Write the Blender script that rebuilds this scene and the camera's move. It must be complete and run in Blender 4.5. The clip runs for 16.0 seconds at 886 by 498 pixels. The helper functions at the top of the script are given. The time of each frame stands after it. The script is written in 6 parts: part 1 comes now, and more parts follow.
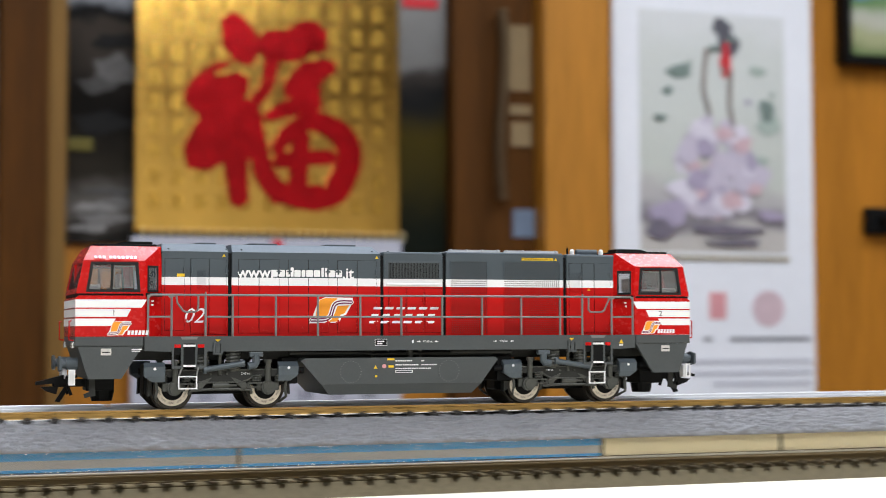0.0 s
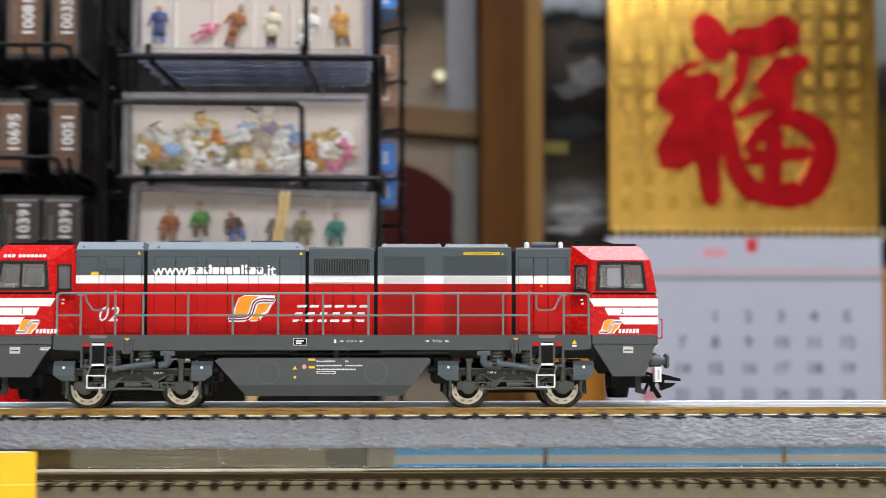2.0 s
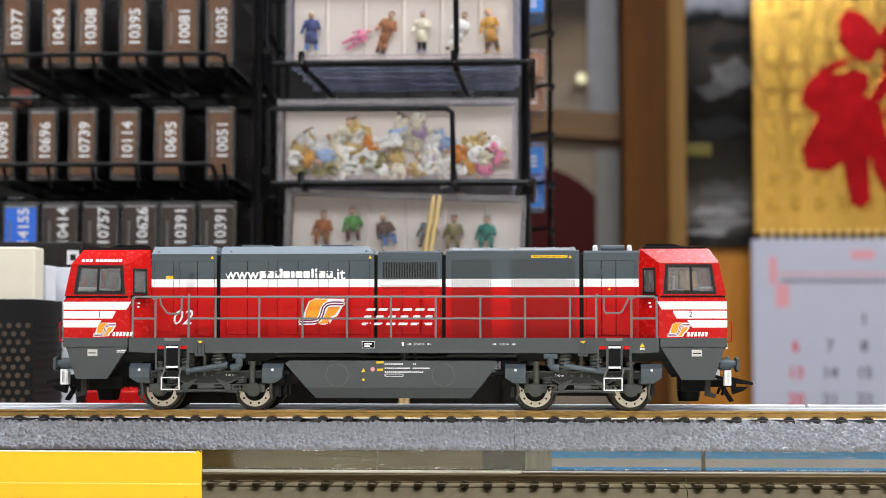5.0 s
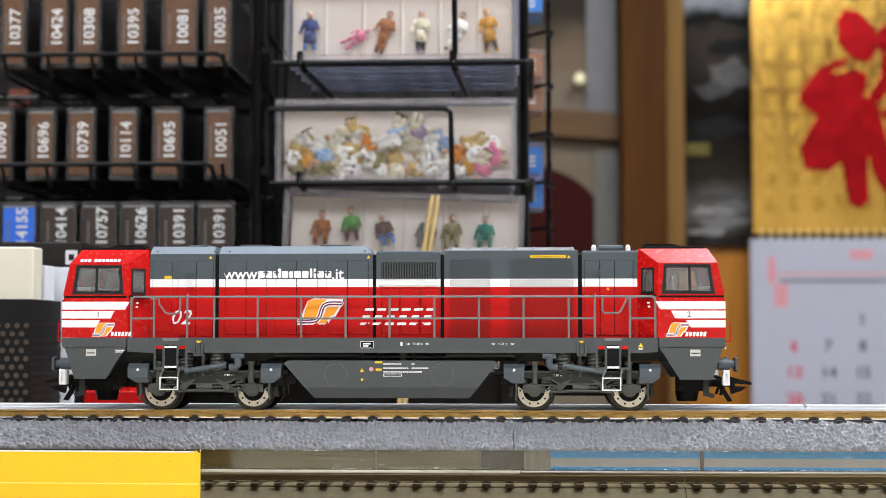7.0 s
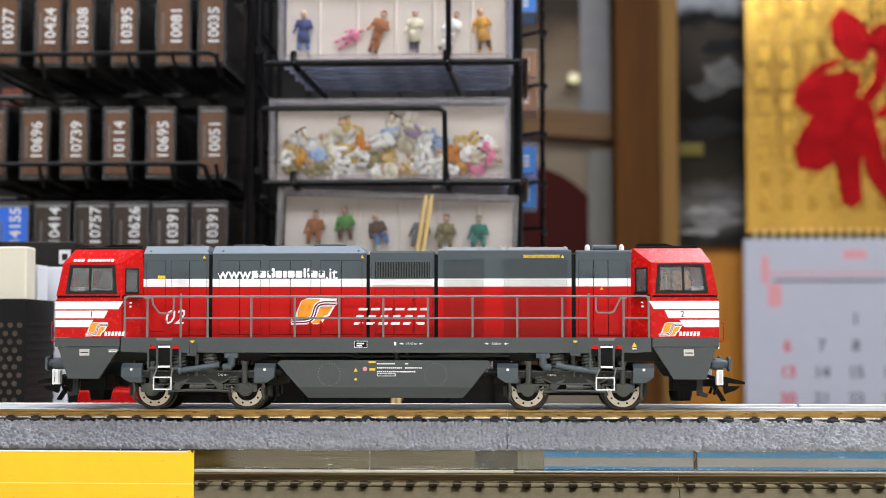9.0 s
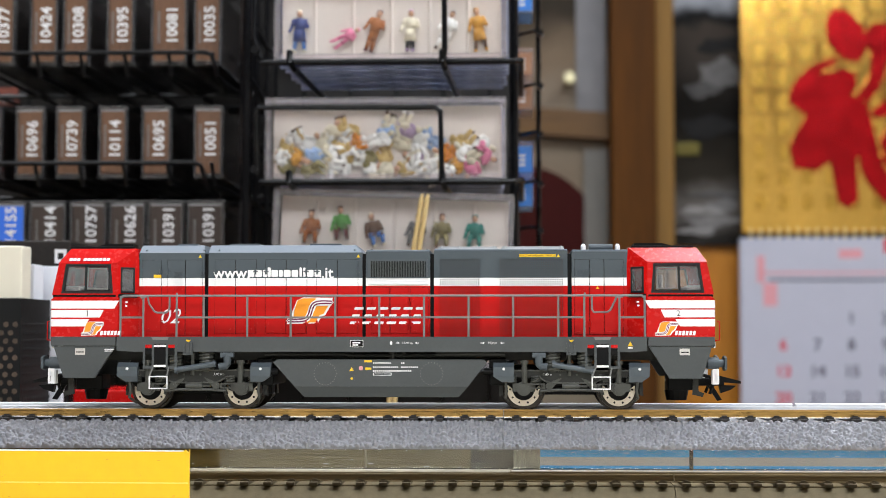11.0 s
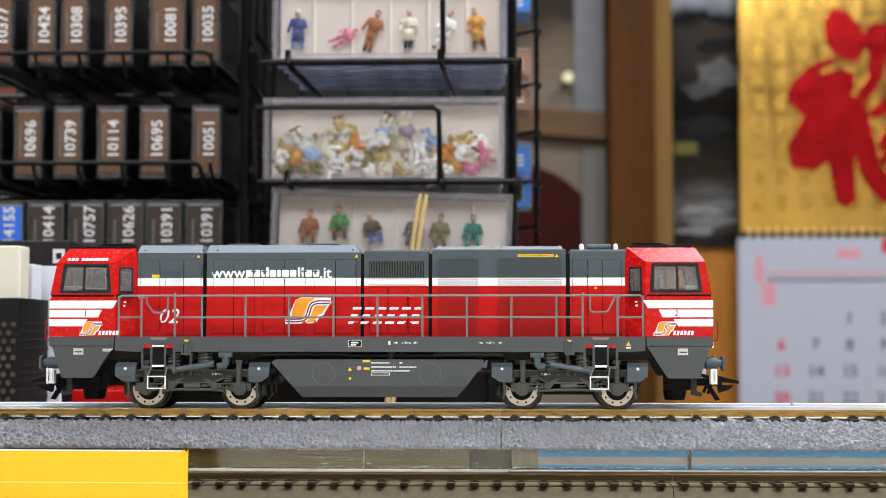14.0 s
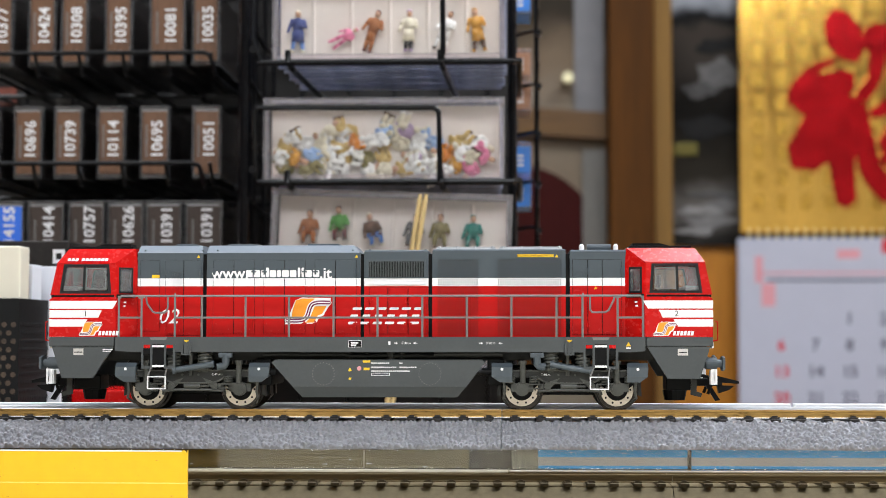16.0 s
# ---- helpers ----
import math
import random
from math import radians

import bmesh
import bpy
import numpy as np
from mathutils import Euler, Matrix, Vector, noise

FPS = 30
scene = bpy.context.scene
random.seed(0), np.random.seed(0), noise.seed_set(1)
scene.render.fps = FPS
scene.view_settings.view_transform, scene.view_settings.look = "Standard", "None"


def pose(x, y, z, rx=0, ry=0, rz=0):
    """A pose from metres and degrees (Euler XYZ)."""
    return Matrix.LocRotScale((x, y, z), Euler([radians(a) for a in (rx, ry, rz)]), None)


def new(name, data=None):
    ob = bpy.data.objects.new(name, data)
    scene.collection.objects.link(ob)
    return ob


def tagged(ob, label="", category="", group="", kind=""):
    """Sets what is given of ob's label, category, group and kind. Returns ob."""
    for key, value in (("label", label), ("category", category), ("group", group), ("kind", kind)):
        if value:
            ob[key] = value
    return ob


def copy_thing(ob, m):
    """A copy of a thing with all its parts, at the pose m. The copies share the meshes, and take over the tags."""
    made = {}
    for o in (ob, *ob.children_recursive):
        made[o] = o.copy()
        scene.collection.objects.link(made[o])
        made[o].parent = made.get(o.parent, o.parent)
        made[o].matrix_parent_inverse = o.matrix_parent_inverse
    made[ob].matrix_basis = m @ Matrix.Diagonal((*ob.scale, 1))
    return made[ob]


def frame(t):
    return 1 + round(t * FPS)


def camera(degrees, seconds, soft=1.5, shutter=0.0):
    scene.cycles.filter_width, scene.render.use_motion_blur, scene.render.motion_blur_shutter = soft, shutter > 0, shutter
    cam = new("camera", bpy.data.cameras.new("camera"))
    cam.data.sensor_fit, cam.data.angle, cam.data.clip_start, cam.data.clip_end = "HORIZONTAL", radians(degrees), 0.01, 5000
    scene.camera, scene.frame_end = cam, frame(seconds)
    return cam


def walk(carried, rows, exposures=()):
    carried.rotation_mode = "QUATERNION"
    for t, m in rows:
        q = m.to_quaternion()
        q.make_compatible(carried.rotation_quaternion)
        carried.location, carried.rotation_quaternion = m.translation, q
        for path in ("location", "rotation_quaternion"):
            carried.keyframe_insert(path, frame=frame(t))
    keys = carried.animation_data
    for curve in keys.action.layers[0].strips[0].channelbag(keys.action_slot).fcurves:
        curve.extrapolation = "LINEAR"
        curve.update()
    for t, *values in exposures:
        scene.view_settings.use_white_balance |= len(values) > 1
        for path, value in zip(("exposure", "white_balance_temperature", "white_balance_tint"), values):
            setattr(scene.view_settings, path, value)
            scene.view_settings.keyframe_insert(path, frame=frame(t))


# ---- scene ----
# World: x along the track, y away from the camera, z up. The eye stands 1.0 m over the floor.
EYE = 1.0
cam = camera(31.48, 16.0, soft=0.6, shutter=0.6)
cam.data.dof.use_dof = True
cam.data.dof.focus_distance = 0.475
cam.data.dof.aperture_fstop = 19.5
CAM_ROWS = [
    (0.0, .0309, .0030, .0004, -18.82, 3.02, .16), (0.5, .0215, .0040, .0003, -14.22, 3.00, .09),
    (1.0, .0169, .0046, .0001, -10.29, 3.04, .01), (1.5, .0113, .0039, .0001, -6.78, 3.03, -.04),
    (2.0, .0051, .0024, .0001, -2.35, 3.03, .02), (2.5, .0021, .0015, 0, .45, 3.06, .04),
    (3.0, .0005, .0003, 0, 1.94, 3.07, .03), (3.5, 0, .0001, 0, 2.33, 3.09, .02),
    (4.0, 0, .0001, 0, 2.66, 3.13, .01), (6.5, 0, .0001, 0, 2.70, 3.16, -.03),
    (7.0, 0, .0001, 0, 2.64, 3.15, -.01), (7.5, 0, .0001, 0, 2.59, 3.15, -.02),
    (8.0, 0, .0001, 0, 2.52, 3.14, -.02), (8.5, 0, .0001, 0, 2.46, 3.14, -.02),
    (9.0, 0, .0001, 0, 2.41, 3.14, -.01), (11.5, 0, .0001, 0, 2.24, 3.11, -.01),
    (12.5, 0, 0, 0, 2.21, 3.11, -.01), (14.5, 0, 0, 0, 2.20, 3.11, -.01), (16.0, 0, 0, 0, 2.20, 3.12, -.01),
]
walk(cam, [(t, pose(x, y, EYE + z, 90 + p, r, w)) for t, x, y, z, w, p, r in CAM_ROWS], exposures=[(0.0, -.42), (1.0, -.38), (2.5, -.18), (16.0, -.18)])

# ---- light: the shop's ceiling panels ----
world = bpy.data.worlds.new("shop_air")
scene.world = world
world.use_nodes = True
world.node_tree.nodes["Background"].inputs[0].default_value = (.55, .60, .70, 1)
world.node_tree.nodes["Background"].inputs[1].default_value = .025
CEIL = 2.60


def area_lamp(name, x, y, sx, sy, watts, color):
    data = bpy.data.lights.new(name, "AREA")
    data.shape, data.size, data.size_y, data.energy, data.color = "RECTANGLE", sx, sy, watts, color
    ob = new(name, data)
    ob.matrix_world = pose(x, y, CEIL - .065)
    return ob


LAMPS = [(.90, .50, 1.40, .30, 43), (.30, -1.60, 2.00, 1.10, 72), (-.95, -.45, 1.40, .30, 8), (1.95, 1.10, 1.40, .30, 13), (-.42, 1.00, 1.40, .30, 16)]
for lx, ly, sx, sy, watts in LAMPS:
    area_lamp("ceiling_lamp_light", lx, ly, sx, sy, watts, (.86, .94, 1.04))

# ---- materials ----


def nodes_of(m):
    m.use_nodes = True
    t = m.node_tree
    return t, t.nodes["Principled BSDF"]


def mat(name, color, rough=.5, metal=0.0, var=.12, scale=60.0, bump=.0, bscale=0.0, coat=0.0, stretch=None, spec=.3, emit=None):
    """Procedural paint: base colour with variation at two scales, roughness variation and fine relief."""
    m = bpy.data.materials.new(name)
    t, b = nodes_of(m)
    n, l = t.nodes, t.links
    b.inputs["Roughness"].default_value, b.inputs["Metallic"].default_value = rough, metal
    b.inputs["Coat Weight"].default_value, b.inputs["Coat Roughness"].default_value = coat, .12
    b.inputs["Specular IOR Level"].default_value = spec
    co = n.new("ShaderNodeTexCoord")
    mp = n.new("ShaderNodeMapping")
    mp.inputs["Scale"].default_value = stretch or (1, 1, 1)
    l.new(co.outputs["Object"], mp.inputs["Vector"])
    big, small = n.new("ShaderNodeTexNoise"), n.new("ShaderNodeTexNoise")
    big.inputs["Scale"].default_value, small.inputs["Scale"].default_value = scale, scale * 9
    big.inputs["Detail"].default_value = 4
    for x in (big, small):
        l.new(mp.outputs["Vector"], x.inputs["Vector"])
    add = n.new("ShaderNodeMath")
    add.operation = "ADD"
    l.new(big.outputs["Fac"], add.inputs[0])
    l.new(small.outputs["Fac"], add.inputs[1])
    rng = n.new("ShaderNodeMapRange")
    rng.inputs["From Min"].default_value, rng.inputs["From Max"].default_value = .6, 1.4
    rng.inputs["To Min"].default_value, rng.inputs["To Max"].default_value = 1 - var, 1 + var
    l.new(add.outputs[0], rng.inputs["Value"])
    mul = n.new("ShaderNodeVectorMath")
    mul.operation = "SCALE"
    mul.inputs[0].default_value = color
    l.new(rng.outputs["Result"], mul.inputs["Scale"])
    l.new(mul.outputs["Vector"], b.inputs["Base Color"])
    rr = n.new("ShaderNodeMapRange")
    rr.inputs["To Min"].default_value, rr.inputs["To Max"].default_value = max(0, rough - .08), min(1, rough + .08)
    l.new(small.outputs["Fac"], rr.inputs["Value"])
    l.new(rr.outputs["Result"], b.inputs["Roughness"])
    if bump:
        bn, nz = n.new("ShaderNodeBump"), n.new("ShaderNodeTexNoise")
        nz.inputs["Scale"].default_value = bscale or scale * 12
        l.new(mp.outputs["Vector"], nz.inputs["Vector"])
        bn.inputs["Strength"].default_value, bn.inputs["Distance"].default_value = bump, .001
        l.new(nz.outputs["Fac"], bn.inputs["Height"])
        l.new(bn.outputs["Normal"], b.inputs["Normal"])
    if emit:
        b.inputs["Emission Color"].default_value, b.inputs["Emission Strength"].default_value = (*emit[0], 1), emit[1]
    return m


def ramp_mat(name, stops, axis, lo, hi, rough=.45, noise_amount=0.0, noise_scale=20.0, constant=True, coat=0.0, spec=.35):
    """Painted bands along one axis of the object's own space, with slight tonal variation."""
    m = bpy.data.materials.new(name)
    t, b = nodes_of(m)
    n, l = t.nodes, t.links
    co, sep = n.new("ShaderNodeTexCoord"), n.new("ShaderNodeSeparateXYZ")
    l.new(co.outputs["Object"], sep.inputs[0])
    nz = n.new("ShaderNodeTexNoise")
    nz.inputs["Scale"].default_value, nz.inputs["Detail"].default_value = noise_scale, 5
    l.new(co.outputs["Object"], nz.inputs["Vector"])
    rng = n.new("ShaderNodeMapRange")
    rng.inputs["From Min"].default_value, rng.inputs["From Max"].default_value = lo, hi
    l.new(sep.outputs[axis], rng.inputs["Value"])
    off = n.new("ShaderNodeMath")
    off.operation = "MULTIPLY_ADD"
    l.new(nz.outputs["Fac"], off.inputs[0])
    off.inputs[1].default_value = noise_amount
    l.new(rng.outputs["Result"], off.inputs[2])
    sub = n.new("ShaderNodeMath")
    sub.operation = "SUBTRACT"
    sub.inputs[1].default_value = noise_amount * .5
    l.new(off.outputs[0], sub.inputs[0])
    cr = n.new("ShaderNodeValToRGB")
    cr.color_ramp.interpolation = "CONSTANT" if constant else "EASE"
    e = cr.color_ramp.elements
    while len(e) < len(stops):
        e.new(.5)
    for el, (p, c) in zip(e, stops):
        el.position, el.color = p, (*c, 1)
    l.new(sub.outputs[0], cr.inputs["Fac"])
    fine = n.new("ShaderNodeTexNoise")
    fine.inputs["Scale"].default_value = noise_scale * 14
    l.new(co.outputs["Object"], fine.inputs["Vector"])
    fr = n.new("ShaderNodeMapRange")
    fr.inputs["To Min"].default_value, fr.inputs["To Max"].default_value = .93, 1.07
    l.new(fine.outputs["Fac"], fr.inputs["Value"])
    mul = n.new("ShaderNodeVectorMath")
    mul.operation = "SCALE"
    l.new(cr.outputs["Color"], mul.inputs[0])
    l.new(fr.outputs["Result"], mul.inputs["Scale"])
    l.new(mul.outputs["Vector"], b.inputs["Base Color"])
    b.inputs["Roughness"].default_value, b.inputs["Specular IOR Level"].default_value = rough, spec
    b.inputs["Coat Weight"].default_value = coat
    return m


def clear_mat(name, tint, haze=.05, rough=.05):
    """Clear plastic or glass: see-through, slightly hazy, with a real gloss at its surface."""
    m = bpy.data.materials.new(name)
    m.use_nodes = True
    n, l = m.node_tree.nodes, m.node_tree.links
    n.clear()
    out, mix, mix2 = n.new("ShaderNodeOutputMaterial"), n.new("ShaderNodeMixShader"), n.new("ShaderNodeMixShader")
    tr, gl, df, fr = n.new("ShaderNodeBsdfTransparent"), n.new("ShaderNodeBsdfGlossy"), n.new("ShaderNodeBsdfDiffuse"), n.new("ShaderNodeFresnel")
    tr.inputs[0].default_value = (*tint, 1)
    df.inputs[0].default_value = (.75, .74, .76, 1)
    gl.inputs["Roughness"].default_value = rough
    fr.inputs["IOR"].default_value = 1.45
    nz, rg = n.new("ShaderNodeTexNoise"), n.new("ShaderNodeMapRange")
    nz.inputs["Scale"].default_value = 120
    rg.inputs["To Min"].default_value, rg.inputs["To Max"].default_value = haze * .4, haze * 1.6
    l.new(nz.outputs["Fac"], rg.inputs["Value"])
    l.new(rg.outputs["Result"], mix.inputs[0])
    l.new(tr.outputs[0], mix.inputs[1])
    l.new(df.outputs[0], mix.inputs[2])
    l.new(fr.outputs[0], mix2.inputs[0])
    l.new(mix.outputs[0], mix2.inputs[1])
    l.new(gl.outputs[0], mix2.inputs[2])
    l.new(mix2.outputs[0], out.inputs[0])
    return m


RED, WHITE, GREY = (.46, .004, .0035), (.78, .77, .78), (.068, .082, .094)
M = {
    "red": mat("red_paint", RED, .26, var=.04, scale=90, coat=.06, spec=.25),
    "white": mat("white_print", WHITE, .45, var=.03, scale=200),
    "grey": mat("slate_grey_paint", GREY, .42, var=.06, scale=120, bump=.03),
    # Hood grey again; the lamp's reflection on the roof lightens its colour.
    "roofgrey": mat("hood_grey_lamp_lit", (.135, .16, .19), .42, var=.08, scale=150, bump=.03, spec=.22),
    "sill": mat("frame_grey_paint", (.059, .065, .067), .5, var=.08, scale=150, bump=.03),
    "under": mat("underframe_grey_plastic", (.019, .019, .017), .55, var=.3, scale=300, bump=.05, spec=.25),
    # Lighter copy of the underframe grey, so raised bogie parts look lit.
    "bogie": mat("bogie_olive_grey_lit", (.050, .051, .044), .48, var=.3, scale=300, bump=.05, spec=.4),
    "black": mat("black_plastic", (.004, .004, .0042), .55, var=.2, scale=200, bump=.03, spec=.12),
    "rubber": mat("black_rubber", (.008, .008, .009), .6, var=.1),
    "rail_grey": mat("handrail_grey_paint", (.17, .17, .165), .45, var=.06, scale=200),
    "wheel": mat("wheel_disc_nickel", (.62, .55, .46), .35, .35, var=.08, scale=400),
    "tyre": mat("wheel_tyre_burnished", (.030, .024, .019), .35, .4, var=.2, scale=500),
    # Near-white colour stands in for the bright reflection along the far rail.
    "pale_glint": mat("glint_pale_rail", (.80, .81, .83), .34, .25, var=.06, scale=60),
    "steel": mat("bright_metal", (.72, .74, .76), .25, .9, var=.06, scale=300),
    "purple": mat("plum_print", (.16, .02, .07), .45, var=.04),
    "orange": mat("orange_print", (.83, .30, .02), .45, var=.05, scale=200),
    "yellow_sticker": mat("amber_print", (.75, .48, .02), .5, var=.05),
    "livery": ramp_mat("grey_white_red_livery", [(0, RED), (.0351 / .06, WHITE), (.03735 / .06, GREY)], 2, 0, .06, .38, coat=.0, noise_scale=150, spec=.18),
    "inside": mat("cab_interior_grey", (.55, .53, .50), .6, var=.2, scale=400),
    "glass": clear_mat("cab_window_glass", (.93, .93, .93), .10, .03),
}

# ---- mesh helpers (u is the unit in metres) ----
MM = .001


def part(name, bm, material, parent=None, label="", smooth=False):
    me = bpy.data.meshes.new(name)
    bmesh.ops.recalc_face_normals(bm, faces=bm.faces)
    bm.to_mesh(me)
    bm.free()
    for m in material if isinstance(material, (list, tuple)) else [material]:
        me.materials.append(m)
    if smooth:
        for p in me.polygons:
            p.use_smooth = True
    ob = new(name, me)
    ob.parent = parent
    if label:
        ob["label"] = label
    return ob


def thing(name, m, label, category, group="", kind=""):
    ob = new(name)
    ob.matrix_world = m
    ob.empty_display_size = .01
    return tagged(ob, label, category, group, kind)


def box(bm, x0, x1, y0, y1, z0, z1, u=MM, mi=0, bevel=0.0):
    vs = [bm.verts.new((x * u, y * u, z * u)) for x in (x0, x1) for y in (y0, y1) for z in (z0, z1)]
    fs = [bm.faces.new([vs[i] for i in q]) for q in ((0, 1, 3, 2), (4, 6, 7, 5), (0, 4, 5, 1), (2, 3, 7, 6), (0, 2, 6, 4), (1, 5, 7, 3))]
    for f in fs:
        f.material_index = mi
    if bevel:
        es = {e for f in fs for e in f.edges}
        bmesh.ops.bevel(bm, geom=list(es), offset=bevel * u, segments=2, profile=.5, affect="EDGES", material=mi)
    return bm


def hull(bm, pts, u=MM, mi=0):
    vs = [bm.verts.new((x * u, y * u, z * u)) for x, y, z in pts]
    r = bmesh.ops.convex_hull(bm, input=vs)
    for g in r["geom"]:
        if isinstance(g, bmesh.types.BMFace):
            g.material_index = mi
    bmesh.ops.delete(bm, geom=[v for v in vs if v.is_valid and not v.link_faces], context="VERTS")
    return bm


def prism(bm, pts, y0, y1, u=MM, mi=0):
    """A flat outline in x and z, given depth along y."""
    a = [bm.verts.new((x * u, y0 * u, z * u)) for x, z in pts]
    b = [bm.verts.new((x * u, y1 * u, z * u)) for x, z in pts]
    n = len(pts)
    fs = [bm.faces.new(a), bm.faces.new(b[::-1])]
    fs += [bm.faces.new((a[i], b[i], b[(i + 1) % n], a[(i + 1) % n])) for i in range(n)]
    for f in fs:
        f.material_index = mi
    return bm


def ring(bm, outer, inner, depth, u=MM, mi=0):
    """A frame between two outlines (lists of x, y, z), thickened by the vector depth."""
    d = Vector(depth) * u
    o = [Vector(p) * u for p in outer]
    i = [Vector(p) * u for p in inner]
    rows = [[bm.verts.new(p) for p in q] for q in (o, i, [p + d for p in i], [p + d for p in o])]
    n = len(outer)
    for a in range(4):
        for k in range(n):
            f = bm.faces.new((rows[a][k], rows[a][(k + 1) % n], rows[(a + 1) % 4][(k + 1) % n], rows[(a + 1) % 4][k]))
            f.material_index = mi
    return bm


def cyl(bm, p0, p1, r0, r1=None, n=16, u=MM, mi=0, caps=True):
    p0, p1 = Vector(p0) * u, Vector(p1) * u
    r1 = r0 if r1 is None else r1
    w = (p1 - p0).normalized()
    a = w.orthogonal().normalized()
    b = w.cross(a)
    rows = [[bm.verts.new(p + (a * math.cos(2 * math.pi * k / n) + b * math.sin(2 * math.pi * k / n)) * r * u) for k in range(n)] for p, r in ((p0, r0), (p1, r1))]
    fs = [bm.faces.new((rows[0][k], rows[0][(k + 1) % n], rows[1][(k + 1) % n], rows[1][k])) for k in range(n)]
    if caps:
        fs += [bm.faces.new(rows[0][::-1]), bm.faces.new(rows[1])]
    for f in fs:
        f.material_index = mi
    return bm


def tube(bm, pts, r, n=8, u=MM, mi=0):
    """A round bar along a line of points, with mitred bends."""
    pts = [Vector(p) * u for p in pts]
    rows = []
    side = None
    for k, p in enumerate(pts):
        a = (p - pts[k - 1]).normalized() if k else None
        b = (pts[k + 1] - p).normalized() if k + 1 < len(pts) else None
        w = ((a or b) + (b or a)).normalized()
        if side is None:
            side = w.orthogonal().normalized()
        side = (side - w * side.dot(w)).normalized()
        up = w.cross(side)
        rows.append([bm.verts.new(p + (side * math.cos(2 * math.pi * j / n) + up * math.sin(2 * math.pi * j / n)) * r * u) for j in range(n)])
    for q, s in zip(rows, rows[1:]):
        for j in range(n):
            bm.faces.new((q[j], q[(j + 1) % n], s[(j + 1) % n], s[j])).material_index = mi
    bm.faces.new(rows[0][::-1]).material_index = mi
    bm.faces.new(rows[-1]).material_index = mi
    return bm


def arc(cx, cz, r, a0, a1, n, y=0.0):
    return [(cx + r * math.cos(radians(a0 + (a1 - a0) * k / n)), y, cz + r * math.sin(radians(a0 + (a1 - a0) * k / n))) for k in range(n + 1)]


def coil(bm, x, y, z0, z1, r, wire, turns, n=12):
    pts = [(x + r * math.cos(2 * math.pi * k / n), y + r * math.sin(2 * math.pi * k / n), z0 + (z1 - z0) * k / (turns * n)) for k in range(turns * n + 1)]
    return tube(bm, pts, wire, 6)


def text_part(name, body, material, parent, m, size, label="", depth=.00004, shear=0.0, align="CENTER", bold=0.0):
    """Lettering with the built-in font, as a thin mesh."""
    cu = bpy.data.curves.new(name, "FONT")
    cu.body, cu.size, cu.extrude, cu.shear, cu.align_x, cu.align_y = body, size, depth, shear, align, "CENTER"
    cu.resolution_u, cu.offset = 2, bold
    tmp = bpy.data.objects.new("tmp_text", cu)
    scene.collection.objects.link(tmp)
    bpy.context.view_layer.update()
    me = bpy.data.meshes.new_from_object(tmp.evaluated_get(bpy.context.evaluated_depsgraph_get()))
    bpy.data.objects.remove(tmp)
    me.materials.clear()
    me.materials.append(material)
    ob = new(name, me)
    ob.parent = parent
    ob.matrix_basis = m
    if label:
        ob["label"] = label
    return ob


FACE = pose(0, 0, 0, 90, 0, 0)   # lettering that faces the camera's side


def at(x, y, z, u=MM, turn=0.0):
    return pose(x * u, y * u, z * u) @ FACE @ pose(0, 0, 0, 0, 0, turn)


B = bmesh.new

# ---- the room ----
Y_WALL = 2.10
M.update({
    "wood_wall": mat("honey_wood_panel", (.40, .155, .014), .5, var=.22, scale=3, stretch=(5, 5, .5), bump=.1, bscale=60, spec=.25),
    # Honey wood again, lightened in its colour to look lit.
    "wood_bright": mat("lit_honey_wood_panel", (.42, .175, .022), .40, var=.22, scale=3, stretch=(5, 5, .5), bump=.1, bscale=60, spec=.3),
    "wood_dark": mat("dark_stained_wood", (.072, .026, .004), .6, var=.4, scale=4, stretch=(6, 6, .4), bump=.1, bscale=60, spec=.1),
    "wood_tan": mat("tan_wood_edge", (.19, .098, .020), .7, var=.15, scale=4, stretch=(6, 6, .4), bump=.1, bscale=60),
    "plaster": mat("warm_plaster", (.30, .26, .22), .8, var=.06, scale=3, bump=.1, bscale=80),
    "floor": mat("grey_floor_tiles", (.28, .26, .24), .5, var=.12, scale=3),
    # White paper greyed in its colour, for the dim light on that wall.
    "paper": mat("dimmed_white_paper", (.42, .42, .485), .6, var=.03, scale=9),
    "scroll_paper": mat("white_scroll_paper", (.74, .75, .80), .5, var=.03, scale=9),
    "cream": mat("cream_laminate", (.80, .74, .60), .4, var=.04, scale=12),
    "red_print": mat("red_ink", (.55, .02, .03), .5, var=.06),
    "pink_print": mat("faded_red_ink", (.62, .28, .30), .6, var=.08),
    "grey_print": mat("grey_ink", (.09, .09, .11), .6, var=.08),
    "lamp_diffuser": mat("lamp_diffuser", (.9, .9, .9), .5, var=0, emit=((1, .97, .93), 4.0)),
})


def structure(name, bm, material, label):
    return tagged(part(name, bm, material), label, "", "", "structure")


structure("floor", box(B(), -3, 3.2, -3, 2.2, -.1, 0, 1), M["floor"], "grey tiled shop floor")
structure("ceiling", box(B(), -3, 3.2, -3, 2.2, CEIL, CEIL + .1, 1), M["plaster"], "pale plaster ceiling with light panels")
structure("wall_west", box(B(), -3.1, -3, -3, 2.2, 0, CEIL, 1), M["wood_dark"], "dark wooden side wall of the shop")
structure("wall_east", box(B(), 3.2, 3.3, -3, 2.2, 0, CEIL, 1), M["plaster"], "pale side wall of the shop")
